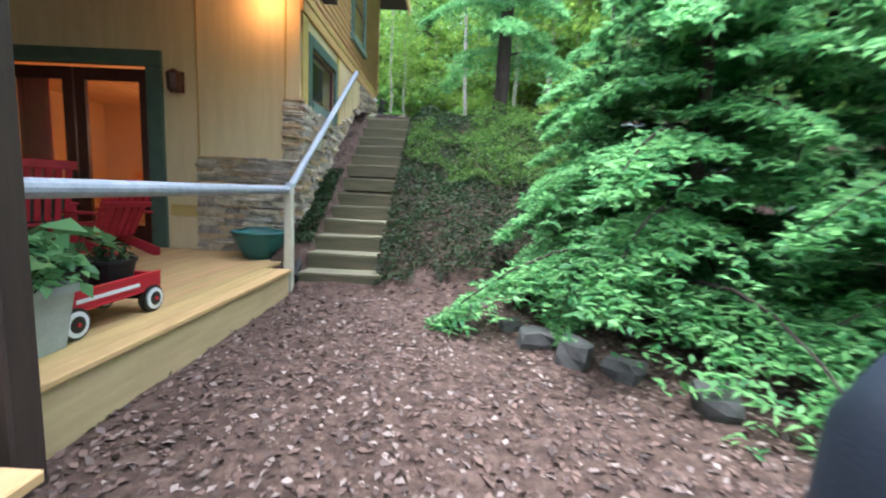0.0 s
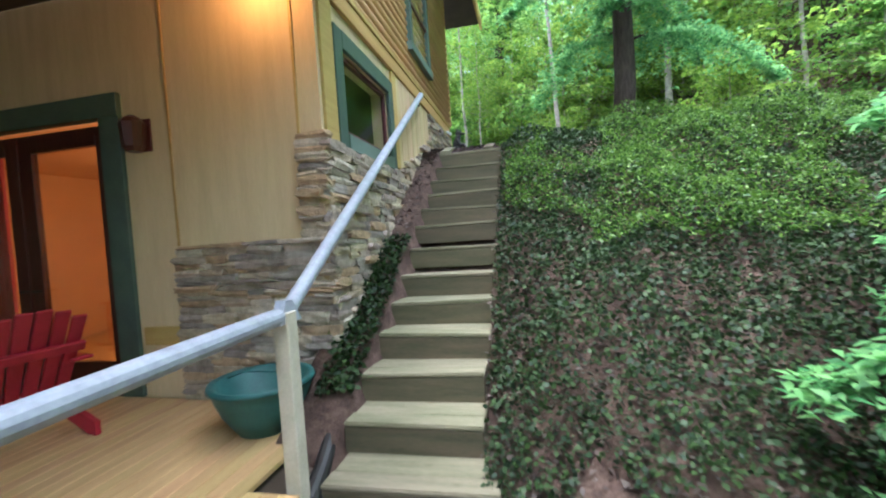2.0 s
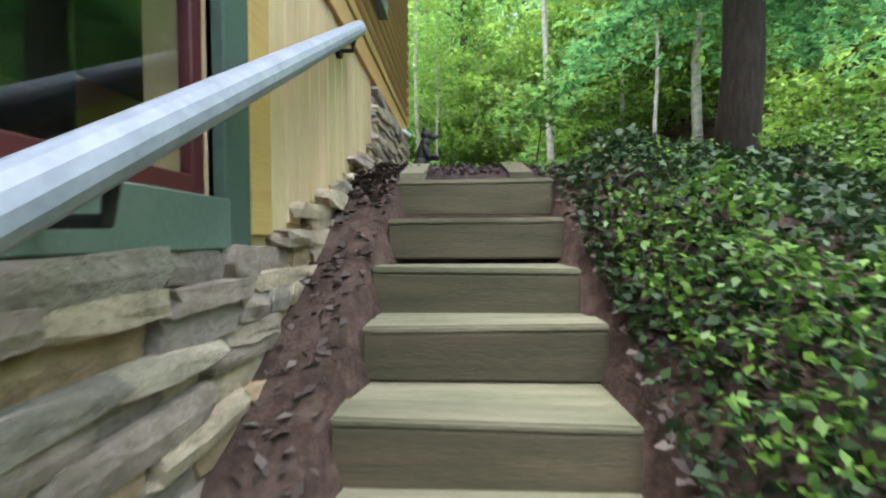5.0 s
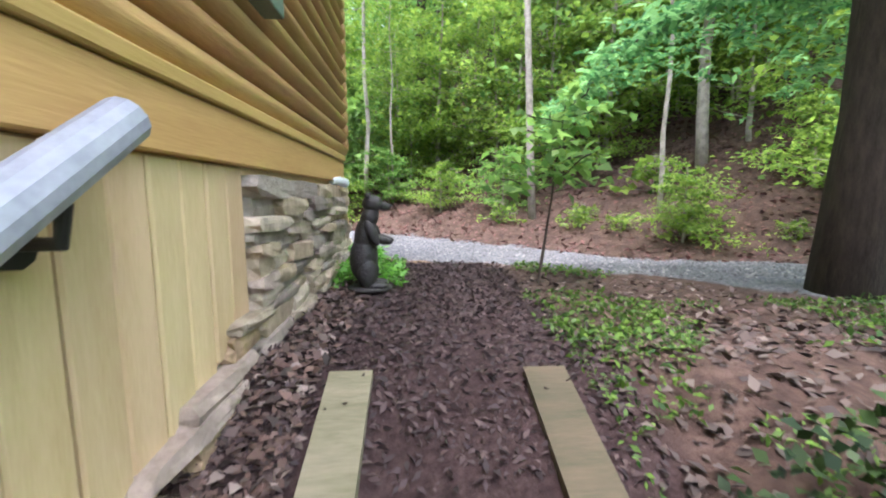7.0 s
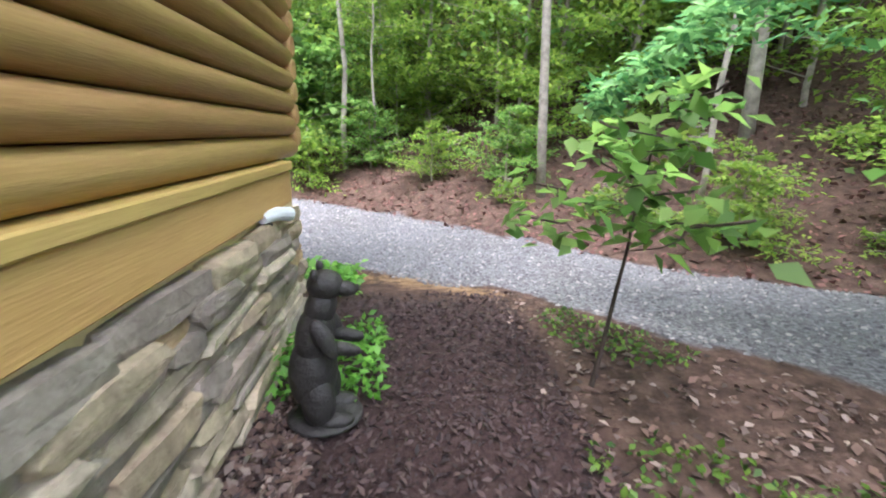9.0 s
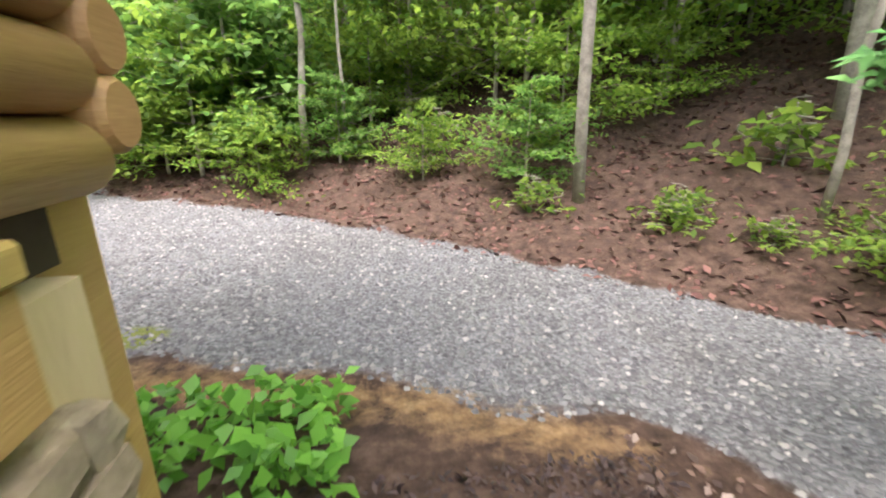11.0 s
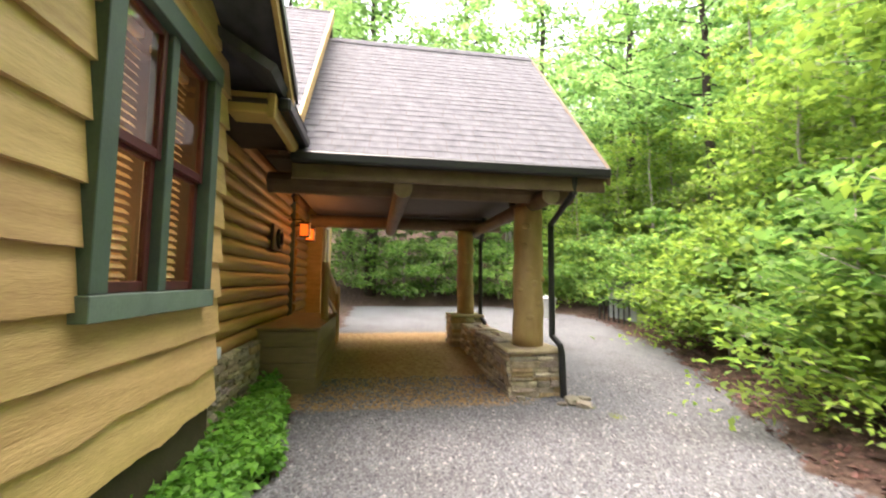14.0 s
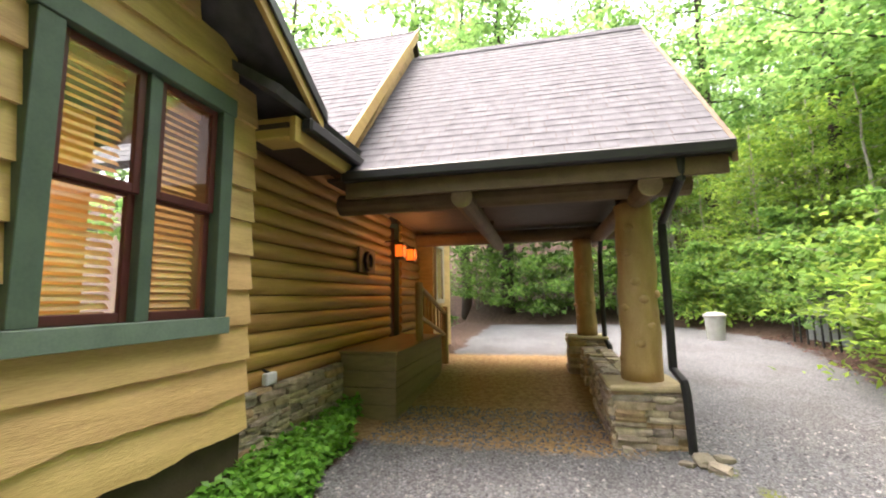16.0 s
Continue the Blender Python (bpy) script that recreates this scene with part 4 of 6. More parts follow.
# ---- deck ----
deck = thing("deck", (-3.5, 3.0, 0.3), "tan-painted low wooden deck with boarded edge", "deck", kind="structure")
for k in range(57):
    x1 = -1.24 - k * 0.102
    part("deck_board", box((x1 - 0.098, 1.2, 0.535), (x1, 5.24 if x1 > -1.5 else 6.42, 0.57), 0.004), M_DECK, deck)
part("fascia", box((-1.30, 1.2, 0.16), (-1.26, 5.2, 0.532)), M_FASCIA, deck)
part("fascia", box((-1.60, 5.2, 0.16), (-1.302, 5.23, 0.53)), M_FASCIA, deck)
part("joist", box((-7.0, 1.25, 0.12), (-1.35, 1.29, 0.53)), M_SOFFIT, deck)
struct("deck_skirt", box((-7.0, 1.3, 0.1), (-1.36, 6.4, 0.5), 0), M_SOFFIT, "dark framing under the deck")
post = thing("porch_post", (-1.17, 2.04, 0.0), "dark brown square porch post", "post", kind="structure")
part("shaft", box((-1.237, 1.97, -0.05), (-1.10, 2.11, 3.958), 0.012), M_BROWN, post)
bench = thing("bench", (-1.3, 1.6, 0.1), "tan wooden bench beside the deck", "bench")
part("seat", box((-2.2, 1.35, 0.45), (-0.80, 1.80, 0.50), 0.008), M_DECK, bench)
for x in (-2.1, -1.02):
    part("leg", box((x, 1.45, 0.08), (x + 0.08, 1.7, 0.448)), M_FASCIA, bench)
dr = thing("deck_rail", (-1.30, 5.32, 0.3), "pale grey round handrail on weathered posts", "handrail", kind="structure")
part("post", box((-1.345, 5.28, 0.2), (-1.255, 5.37, 1.50), 0.006), M_POSTW, dr)
part("bracket", prism([(5.24, 1.44), (5.44, 1.44), (5.36, 1.56), (5.30, 1.56)], "x", -1.33, -1.27), M_RAIL, dr)
part("rail", tube([(-1.31, 5.30, 1.48), (-1.17, 2.112, 1.45)], 0.045, seg=14), M_RAIL, dr)
sr = thing("stair_rail", (-1.4, 7.0, 1.5), "pale grey round stair handrail on black wall brackets", "handrail", kind="structure")
part("rail", tube([(-1.31, 5.33, 1.47), (-1.475, 9.47, 3.925)], 0.043, seg=14), M_RAIL, sr)
for y in (7.6, 9.3):
    k = (y - 5.33) / 4.19
    z = 1.47 + k * 2.48
    x = -1.31 - 0.16 * k
    part("bracket", tube([(x, y, z - 0.04), (x - 0.01, y, z - 0.10), (WX + 0.02, y, z - 0.10)], 0.012), M_IRON, sr)
    part("plate", tube([(WX + 0.02, y, z - 0.10), (WX + 0.045, y, z - 0.10)], 0.04), M_IRON, sr)

# ---- timber steps ----
steps = thing("timber_steps", (-0.8, 5.4, 0.3), "mossy weathered timber steps up the slope", "steps", kind="structure")
STEP_Y = [5.44, 5.80, 6.16, 6.52, 6.88, 7.236, 7.55, 7.868, 8.189, 8.52, 8.80, 9.15, 9.44]
STEP_Z = [0.50, 0.69, 0.885, 1.08, 1.275, 1.473, 1.72, 1.966, 2.16, 2.37, 2.56, 2.79, 3.03]
for i in range(13):
    y, z = STEP_Y[i], STEP_Z[i]
    xl, xr = (-1.26, -0.36) if i else (-1.24, -0.24)
    j = 0.012 * math.sin(i * 2.3)
    lean = 0.008 * math.sin(i * 3.7)
    # Darkened riser under lightened treads: sky light on the tops, put into colour.
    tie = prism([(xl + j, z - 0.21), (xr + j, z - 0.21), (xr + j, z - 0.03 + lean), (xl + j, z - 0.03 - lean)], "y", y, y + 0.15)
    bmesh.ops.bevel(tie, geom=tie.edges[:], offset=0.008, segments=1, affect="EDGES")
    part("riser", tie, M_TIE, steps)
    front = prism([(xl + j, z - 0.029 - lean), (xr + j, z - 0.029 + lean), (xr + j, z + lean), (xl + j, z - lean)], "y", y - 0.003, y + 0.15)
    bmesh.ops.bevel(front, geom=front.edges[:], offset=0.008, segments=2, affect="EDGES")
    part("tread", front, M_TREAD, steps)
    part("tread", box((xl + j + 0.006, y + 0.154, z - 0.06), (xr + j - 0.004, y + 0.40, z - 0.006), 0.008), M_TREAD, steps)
z = 3.06
part("side_tie", prism([(9.46, z - 0.15), (9.98, z - 0.1), (9.98, z + 0.16), (9.46, z + 0.01)], "x", -1.24, -1.10), M_TREAD, steps)
part("side_tie", prism([(9.46, z - 0.15), (9.98, z - 0.1), (9.98, z + 0.16), (9.46, z + 0.01)], "x", -0.60, -0.46), M_TIE, steps)


# ---- carport ----
def stone_pier(x, y, z, sx, sy, h, name, seed):
    t = thing(name, (x, y, z), "stacked ledgestone pier with a pale cap", "stone pier", "carport piers")
    part("core", box((x - sx / 2 + 0.04, y - sy / 2 + 0.04, z - 0.1), (x + sx / 2 - 0.04, y + sy / 2 - 0.04, z + h - 0.07), 0), M_STONED, t)
    r = random.Random(seed)
    zz = z - 0.02
    while zz < z + h - 0.09:
        hh = r.uniform(0.045, 0.085)
        hh = min(hh, z + h - 0.07 - zz)
        for side in range(4):
            ln = sx if side % 2 == 0 else sy
            a = -ln / 2
            while a < ln / 2 - 0.05:
                wd = min(r.uniform(0.16, 0.4), ln / 2 - a)
                ob = new("stone", STONES[r.randrange(len(STONES))])
                dep = r.uniform(0.09, 0.14)
                off = (sx if side % 2 else sy) / 2 - 0.03 + r.uniform(-0.012, 0.02)
                c = a + wd / 2
                loc = [(c, -off), (off, c), (c, off), (-off, c)][side]
                ob.scale = (wd * 1.02, dep, hh * 1.05) if side % 2 == 0 else (dep, wd * 1.02, hh * 1.05)
                ob.rotation_euler = (r.uniform(-0.03, 0.03), r.uniform(-0.03, 0.03), 0)
                ob.parent = t
                ob.location = (loc[0], loc[1], zz + hh / 2 - z)
                a += wd
        zz += hh
    part("cap", box((x - sx / 2 - 0.035, y - sy / 2 - 0.035, z + h - 0.065), (x + sx / 2 + 0.035, y + sy / 2 + 0.035, z + h), 0.02), M_CAP, t)
    return t


STONES = [rock_mesh("stone", M_STONE, s) for s in range(8)]


def log_post(x, y, z0, z1, r0, seed, category="log post"):
    t = thing("log_post", (x, y, z0), "peeled golden log post with knots", category, "carport posts")
    r = random.Random(seed)
    bm = tube([(x + r.uniform(-0.012, 0.012), y + r.uniform(-0.012, 0.012), z0 + (z1 - z0) * k / 12) for k in range(13)], [r0 * (1.06 - 0.10 * k / 12 + r.uniform(-0.02, 0.02)) for k in range(13)], seg=16)
    part("shaft", bm, M_POSTLOG, t, smooth=True)
    for k in range(9):
        a, h = r.uniform(-1.6, 1.6), z0 + (z1 - z0) * r.uniform(0.08, 0.85)
        bm = bmesh.new()
        bmesh.ops.create_icosphere(bm, subdivisions=2, radius=1, matrix=Matrix.Translation((x + r0 * 0.97 * math.cos(a), y + r0 * 0.97 * math.sin(a), h)) @ Matrix.Rotation(a, 4, "Z") @ Matrix.Diagonal((0.035, 0.055, 0.045, 1)))
        part("knot", bm, M_POSTLOG, t, smooth=True)
    return t


PZ = 3.25
stone_pier(-6.75, 16.30, PZ - 0.14, 0.68, 0.68, 0.66, "stone_pier", 1)
stone_pier(-9.85, 16.08, PZ + 0.06, 0.62, 0.62, 0.66, "stone_pier", 2)
log_post(-6.78, 16.34, 3.772, 5.70, 0.20, 4)
log_post(-9.87, 16.10, 3.972, 5.70, 0.17, 5)


def beam(name, a, b, r, label):
    t = thing(name, a, label, "beam", kind="structure")
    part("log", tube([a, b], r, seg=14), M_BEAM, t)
    return t


beam("eave_beam", (-6.5, 12.9, 5.83), (-6.5, 16.85, 5.83), 0.13, "dark peeled log beam along the carport eave")
beam("far_beam", (-9.9, 12.9, 5.83), (-9.9, 16.85, 5.83), 0.13, "dark peeled log beam along the far eave")
for y in (14.52, 16.35):
    t = beam("cross_beam", (-10.3, y, 5.72), (-6.02, y, 5.72), 0.11, "peeled log cross beam with pale sawn end")
    part("sawn_end", tube([(-6.018, y, 5.72), (-5.99, y, 5.72)], 0.112, seg=16), M_CAP, t)
for x, y in ((-7.3, 14.52), (-9.2, 14.52), (-7.3, 16.35)):
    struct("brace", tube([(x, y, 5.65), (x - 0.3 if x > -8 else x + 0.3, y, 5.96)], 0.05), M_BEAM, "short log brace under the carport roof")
lw = thing("low_wall", (-8.3, 16.15, 3.3), "low dry-stacked stone wall between the piers", "stone wall", kind="structure")
r = random.Random(9)
part("core", box((-9.5, 16.02, 3.2), (-7.1, 16.3, 3.74), 0), M_STONED, lw)
zz = 3.12
while zz < 3.76:
    hh = r.uniform(0.05, 0.09)
    for sy in (-1, 1):
        a = -9.55
        while a < -7.08:
            wd = r.uniform(0.18, 0.42)
            ob = new("stone", STONES[r.randrange(8)])
            ob.scale = (wd, 0.2, hh * 1.05)
            ob.parent = lw
            ob.location = (a + wd / 2 + 8.3, 0.01 + sy * 0.12 + r.uniform(-0.03, 0.03), zz + hh / 2 - 3.3)
            ob.rotation_euler = (r.uniform(-0.05, 0.05), r.uniform(-0.05, 0.05), r.uniform(-0.1, 0.1))
            a += wd
    zz += hh
for px, py, base in ((-6.50, 16.56, 3.14), (-9.6, 16.36, 3.33)):
    ds = thing("downspout", (px, py, base), "dark bent metal downspout beside the log post", "downspout", "downspouts")
    part("pipe", tube([(-5.80 if px > -7 else px + 0.3, py, 5.92), (-5.82 if px > -7 else px + 0.28, py, 5.72), (px, py, 5.42), (px + 0.02, py, 4.1), (px + 0.02, py, 3.93), (px + 0.16, py + 0.05, 3.83), (px + 0.18, py + 0.06, 3.72), (px + 0.18, py + 0.08, base + 0.02)], 0.042, seg=10), M_IRON, ds)
for k, (x, y, s) in enumerate([(-6.1, 16.66, 0.16), (-5.93, 16.72, 0.13), (-6.2, 16.85, 0.12), (-6.28, 16.05, 0.1), (-6.05, 16.5, 0.09)]):
    ob = new("loose_stone", rock_mesh("loose_stone", M_MOSSROCK, 40 + k))
    ob.scale = (s * 1.3, s, s * 0.5)
    ob.location = (x, y, float(ground_z(x, y)) + s * 0.18)
    ob.rotation_euler = (0.05, 0.08, k)
    tagged(ob, "flat tan stone lying beside the pier", "stone", "stones by the pier")
fd = thing("stone_foundation", (-5.8, FL, 3.3), "ledgestone footing under the log wall", "stone wall", kind="structure")
part("core", box((-6.84, FL - 0.3, 3.1), (-4.4, FL + 0.02, 3.86), 0), M_STONED, fd)
zz = 3.22
while zz < 3.84:
    hh = r.uniform(0.04, 0.08)
    a = -6.84
    while a < -4.5:
        wd = r.uniform(0.14, 0.42)
        ob = new("stone", STONES[r.randrange(8)])
        ob.scale = (wd * 1.03, 0.12, hh * 1.08)
        ob.parent = fd
        ob.location = (a + wd / 2 + 5.8, 0.03 + r.uniform(-0.015, 0.02), zz + hh / 2 - 3.3)
        ob.rotation_euler = (r.uniform(-0.08, 0.08), r.uniform(-0.04, 0.04), r.uniform(-0.06, 0.06))
        a += wd
    zz += hh
pb = thing("porch_box", (-7.9, 13.1, 3.4), "brown boarded porch base beside the log wall", "porch", kind="structure")
for k in range(-2, 3):
    part("board", box((-9.4, 12.75, 3.36 + k * 0.205), (-6.85, 13.5, 3.56 + k * 0.205), 0.008), M_BOX, pb)
part("top", box((-9.45, 12.73, 3.977), (-6.82, 13.53, 4.01), 0.006), M_BOX, pb)
pr = thing("porch_railing", (-9.2, 13.4, 4.0), "peeled log stair railing with twig balusters", "railing", kind="structure")
part("rail", tube([(-8.2, 13.42, 4.86), (-9.9, 13.45, 4.38)], 0.045), M_POSTLOG, pr)
part("rail", tube([(-8.2, 13.42, 4.40), (-9.9, 13.45, 3.95)], 0.035), M_POSTLOG, pr)
part("post", tube([(-9.9, 13.45, 3.4), (-9.9, 13.45, 4.5)], 0.07), M_POSTLOG, pr)
part("post", tube([(-8.2, 13.42, 4.012), (-8.2, 13.42, 4.92)], 0.06), M_POSTLOG, pr)
for k in range(6):
    x = -8.45 - k * 0.24
    z = 4.86 - (k * 0.24 + 0.25) * 0.282
    part("baluster", tube([(x, 13.43, z - 0.45), (x + 0.03 * math.sin(k * 3), 13.43, z - 0.2), (x, 13.43, z)], 0.018), M_POSTLOG, pr)
ps = thing("porch_sign", (-7.6, FL + 0.05, 5.2), "small dark wooden plaque with round wreath", "plaque")
part("board", box((-7.9, FL + 0.04, 5.05), (-7.3, FL + 0.08, 5.42), 0.01), M_BEAM, ps)
bm = tube([(-7.6 + 0.12 * math.cos(a), FL + 0.095, 5.23 + 0.12 * math.sin(a)) for a in [k * math.pi / 10 for k in range(21)]], 0.03)
part("wreath", bm, M_BROWN, ps)
fl = thing("flood_light", (-5.33, FL + 0.03, 3.95), "small white outdoor floodlight on the wall", "floodlight")
part("head", box((-5.40, FL + 0.04, 3.89), (-5.24, FL + 0.10, 4.0), 0.01), M_WHITE, fl)
part("arm", tube([(-5.32, FL - 0.01, 4.02), (-5.32, FL + 0.06, 4.0)], 0.014), M_IRON, fl)
sp = thing("spot_light", (-1.53, 11.74, 3.9), "white outdoor spotlight at the house corner", "spotlight")
part("head", tube([(-1.545, 11.66, 3.885), (-1.515, 11.76, 3.89), (-1.48, 11.84, 3.875)], [0.022, 0.03, 0.034], seg=12), M_WHITE, sp)
part("arm", tube([(WX, 11.7, 3.84), (-1.52, 11.7, 3.86)], 0.012), M_IRON, sp)
urn = thing("trash_can", (-13.6, 19.55, 3.6), "pale grey lidded trash can beside the drive", "trash can")


def bin_at(x, y):
    z = float(ground_z(x, y))
    part("body", lathe([(0.19, 0), (0.23, 0.56), (0.245, 0.58)], (x, y, z)), M_BIN, urn)
    part("lid", lathe([(0.255, 0.58), (0.255, 0.62), (0.16, 0.68), (0.04, 0.69)], (x, y, z)), M_BIN, urn)


bin_at(-13.6, 19.55)
sh = thing("shed", (-12.4, 21.3, 3.6), "small grey shed with dark roof and railing", "shed")
part("wall", box((-13.0, 21.2, 3.3), (-11.6, 22.2, 4.5)), M_SHED, sh)
part("roof", prism([(21.0, 4.5), (22.4, 4.5), (21.7, 4.95)], "x", -13.1, -11.5), M_IRON, sh)
for k in range(7):
    part("picket", box((-13.0 + k * 0.25, 20.90, 3.4), (-12.96 + k * 0.25, 20.93, 4.15)), M_IRON, sh)
part("rail", box((-13.05, 20.90, 4.152), (-11.4, 20.94, 4.19)), M_IRON, sh)

# ---- bear statue ----
bm = bmesh.new()


def blob(c, s, rot=(0, 0, 0)):
    bmesh.ops.create_icosphere(bm, subdivisions=3, radius=1, matrix=pose(*c, *rot) @ Matrix.Diagonal((*s, 1)))


bx, by, bz = -1.27, 11.27, 3.20
blob((bx - 0.015, by, bz + 0.20), (0.088, 0.10, 0.15), (0, 4, 0))
blob((bx + 0.0, by, bz + 0.34), (0.070, 0.085, 0.13), (0, 10, 0))
blob((bx + 0.025, by, bz + 0.45), (0.055, 0.062, 0.08), (0, 20, 0))
blob((bx + 0.045, by, bz + 0.535), (0.064, 0.058, 0.055))
blob((bx + 0.11, by, bz + 0.52), (0.048, 0.030, 0.028), (0, 8, 0))
blob((bx + 0.155, by, bz + 0.522), (0.012, 0.014, 0.012))
for s in (-1, 1):
    blob((bx + 0.02, by + s * 0.05, bz + 0.585), (0.014, 0.018, 0.022))
    blob((bx + 0.045, by + s * 0.075, bz + 0.36), (0.034, 0.030, 0.085), (0, -25, 0))
    blob((bx + 0.105, by + s * 0.055, bz + 0.315), (0.065, 0.024, 0.026), (0, 12, 0))
    blob((bx + 0.01, by + s * 0.065, bz + 0.11), (0.062, 0.048, 0.10))
    blob((bx + 0.06, by + s * 0.06, bz + 0.03), (0.075, 0.042, 0.03))
blob((bx + 0.02, by, bz + 0.012), (0.14, 0.13, 0.025))
tagged(part("bear_statue", bm, M_BEAR, smooth=True), "dark carved standing bear statue by the path", "statue")


# ---- things on the deck ----
def wheel(x, y, z, r, t):
    wv = part("wheel", tube([(x - 0.025, y, z), (x + 0.025, y, z)], r, seg=24), M_BLACK, t, "black tyre with white hub")
    bm = lathe([(r * 0.48, 0), (r * 0.80, 0), (r * 0.80, 0.012), (r * 0.48, 0.012)], (0, 0, 0), seg=24)
    bmesh.ops.transform(bm, matrix=Matrix.Translation((x + 0.022, y, z)) @ Matrix.Rotation(math.pi / 2, 4, "Y"), verts=bm.verts)
    part("rim", bm, M_WHITE, wv)
    part("hub", tube([(x + 0.024, y, z), (x + 0.038, y, z)], r * 0.52, seg=18), M_BLACK, wv)
    part("axle_cap", tube([(x + 0.0385, y, z), (x + 0.046, y, z)], r * 0.14, seg=10), M_RED, wv)


wg = thing("toy_wagon", (-1.72, 3.1, 0.57), "red metal toy wagon with white-walled wheels", "wagon")
bm = box((-1.97, 2.62, 0.72), (-1.57, 3.52, 0.74), 0.01)
for a, b in (((-1.97, 2.62, 0.742), (-1.95, 3.52, 0.84)), ((-1.59, 2.62, 0.742), (-1.57, 3.52, 0.84)), ((-1.95, 2.62, 0.742), (-1.59, 2.64, 0.84)), ((-1.95, 3.50, 0.742), (-1.59, 3.52, 0.84))):
    box(a, b, 0.006, bm)
part("tray", bm, M_RED, wg)
part("rim_bar", tube([(-1.58, 2.62, 0.845), (-1.58, 3.52, 0.845)], 0.012), M_RED, wg)
part("lettering", box((-1.569, 2.80, 0.775), (-1.566, 3.30, 0.80), 0.001), M_WHITE, wg, "pale side stripe")
for y in (2.78, 3.42):
    for x in (-1.94, -1.58):
        wheel(x, y, 0.665, 0.095, wg)
    part("axle", tube([(-1.94, y, 0.665), (-1.58, y, 0.665)], 0.012), M_IRON, wg)
    part("bolster", box((-1.85, y - 0.04, 0.66), (-1.68, y + 0.04, 0.72)), M_IRON, wg)


def plant(x, y, z, pot_r, pot_h, spread, n, size, material, potmat, label, name, seed):
    t = thing(name, (x, y, z), label, "potted plant")
    part("pot", lathe([(pot_r * 0.75, 0), (pot_r, pot_h * 0.9), (pot_r * 1.08, pot_h * 0.92), (pot_r * 1.08, pot_h), (pot_r * 0.95, pot_h), (pot_r * 0.9, pot_h * 0.93)], (x, y, z)), potmat, t)
    r = np.random.default_rng(seed)
    a = r.uniform(0, 6.28, n)
    q = np.sqrt(r.uniform(0, 1, n)) * spread
    h = r.uniform(0.3, 1.0, n) * spread * 1.1
    pts = np.stack([q * np.cos(a), q * np.sin(a), pot_h + h * (1 - 0.4 * q / spread)], 1)
    v, f = leaf_arrays(pts, np.stack([np.cos(a) * 0.5, np.sin(a) * 0.5, np.ones(n)], 1), size, 0.6, 0.4, seed=seed)
    cloud("foliage", v, f, material, "", parent=t)
    bm = bmesh.new()
    for k in range(0, n, max(1, n // 14)):
        tube([(x, y, z + pot_h * 0.9), (x + pts[k, 0] * 0.6, y + pts[k, 1] * 0.6, z + pts[k, 2] * 0.75), (x + pts[k, 0], y + pts[k, 1], z + pts[k, 2])], 0.005, bm, 5)
    part("stems", bm, M_IVY, t)
    return t


plant(-1.77, 3.30, 0.742, 0.15, 0.22, 0.12, 40, 0.06, M_IVY, M_BLACK, "black nursery pot with small plant in the wagon", "potted_plant", 1)
plant(-1.77, 2.90, 0.742, 0.16, 0.22, 0.30, 34, 0.21, M_HOSTA, M_BLACK, "black nursery pot with broad green leaves", "potted_plant", 2)
pn = plant(-1.68, 2.52, 0.57, 0.10, 0.30, 0.33, 420, 0.085, M_HOSTA, M_BLACK, "pale grey square planter box with leafy green plant", "planter", 3)
bm = lathe([(0.22, 0.0), (0.27, 0.31), (0.30, 0.312), (0.30, 0.36), (0.26, 0.36), (0.25, 0.30)], (0, 0, 0), seg=4)
bmesh.ops.transform(bm, matrix=Matrix.Translation((-1.68, 2.52, 0.572)) @ Matrix.Rotation(math.pi / 4, 4, "Z"), verts=bm.verts)
part("box", bm, M_PLANTER, pn)
tub = thing("pot_tub", (-1.92, 5.95, 0.57), "teal glazed wide garden pot on the deck", "pot")
part("body", lathe([(0.18, 0), (0.27, 0.14), (0.32, 0.26), (0.34, 0.32), (0.36, 0.33), (0.35, 0.36), (0.30, 0.345), (0.26, 0.20), (0.1, 0.16)], (-1.92, 5.95, 0.57), seg=28), M_TEALPOT, tub, smooth=True)
part("handle", tube([(-2.2, 5.95, 0.92), (-2.05, 5.95, 0.97), (-1.8, 5.95, 0.97), (-1.64, 5.95, 0.92)], 0.008), M_TEALPOT, tub)


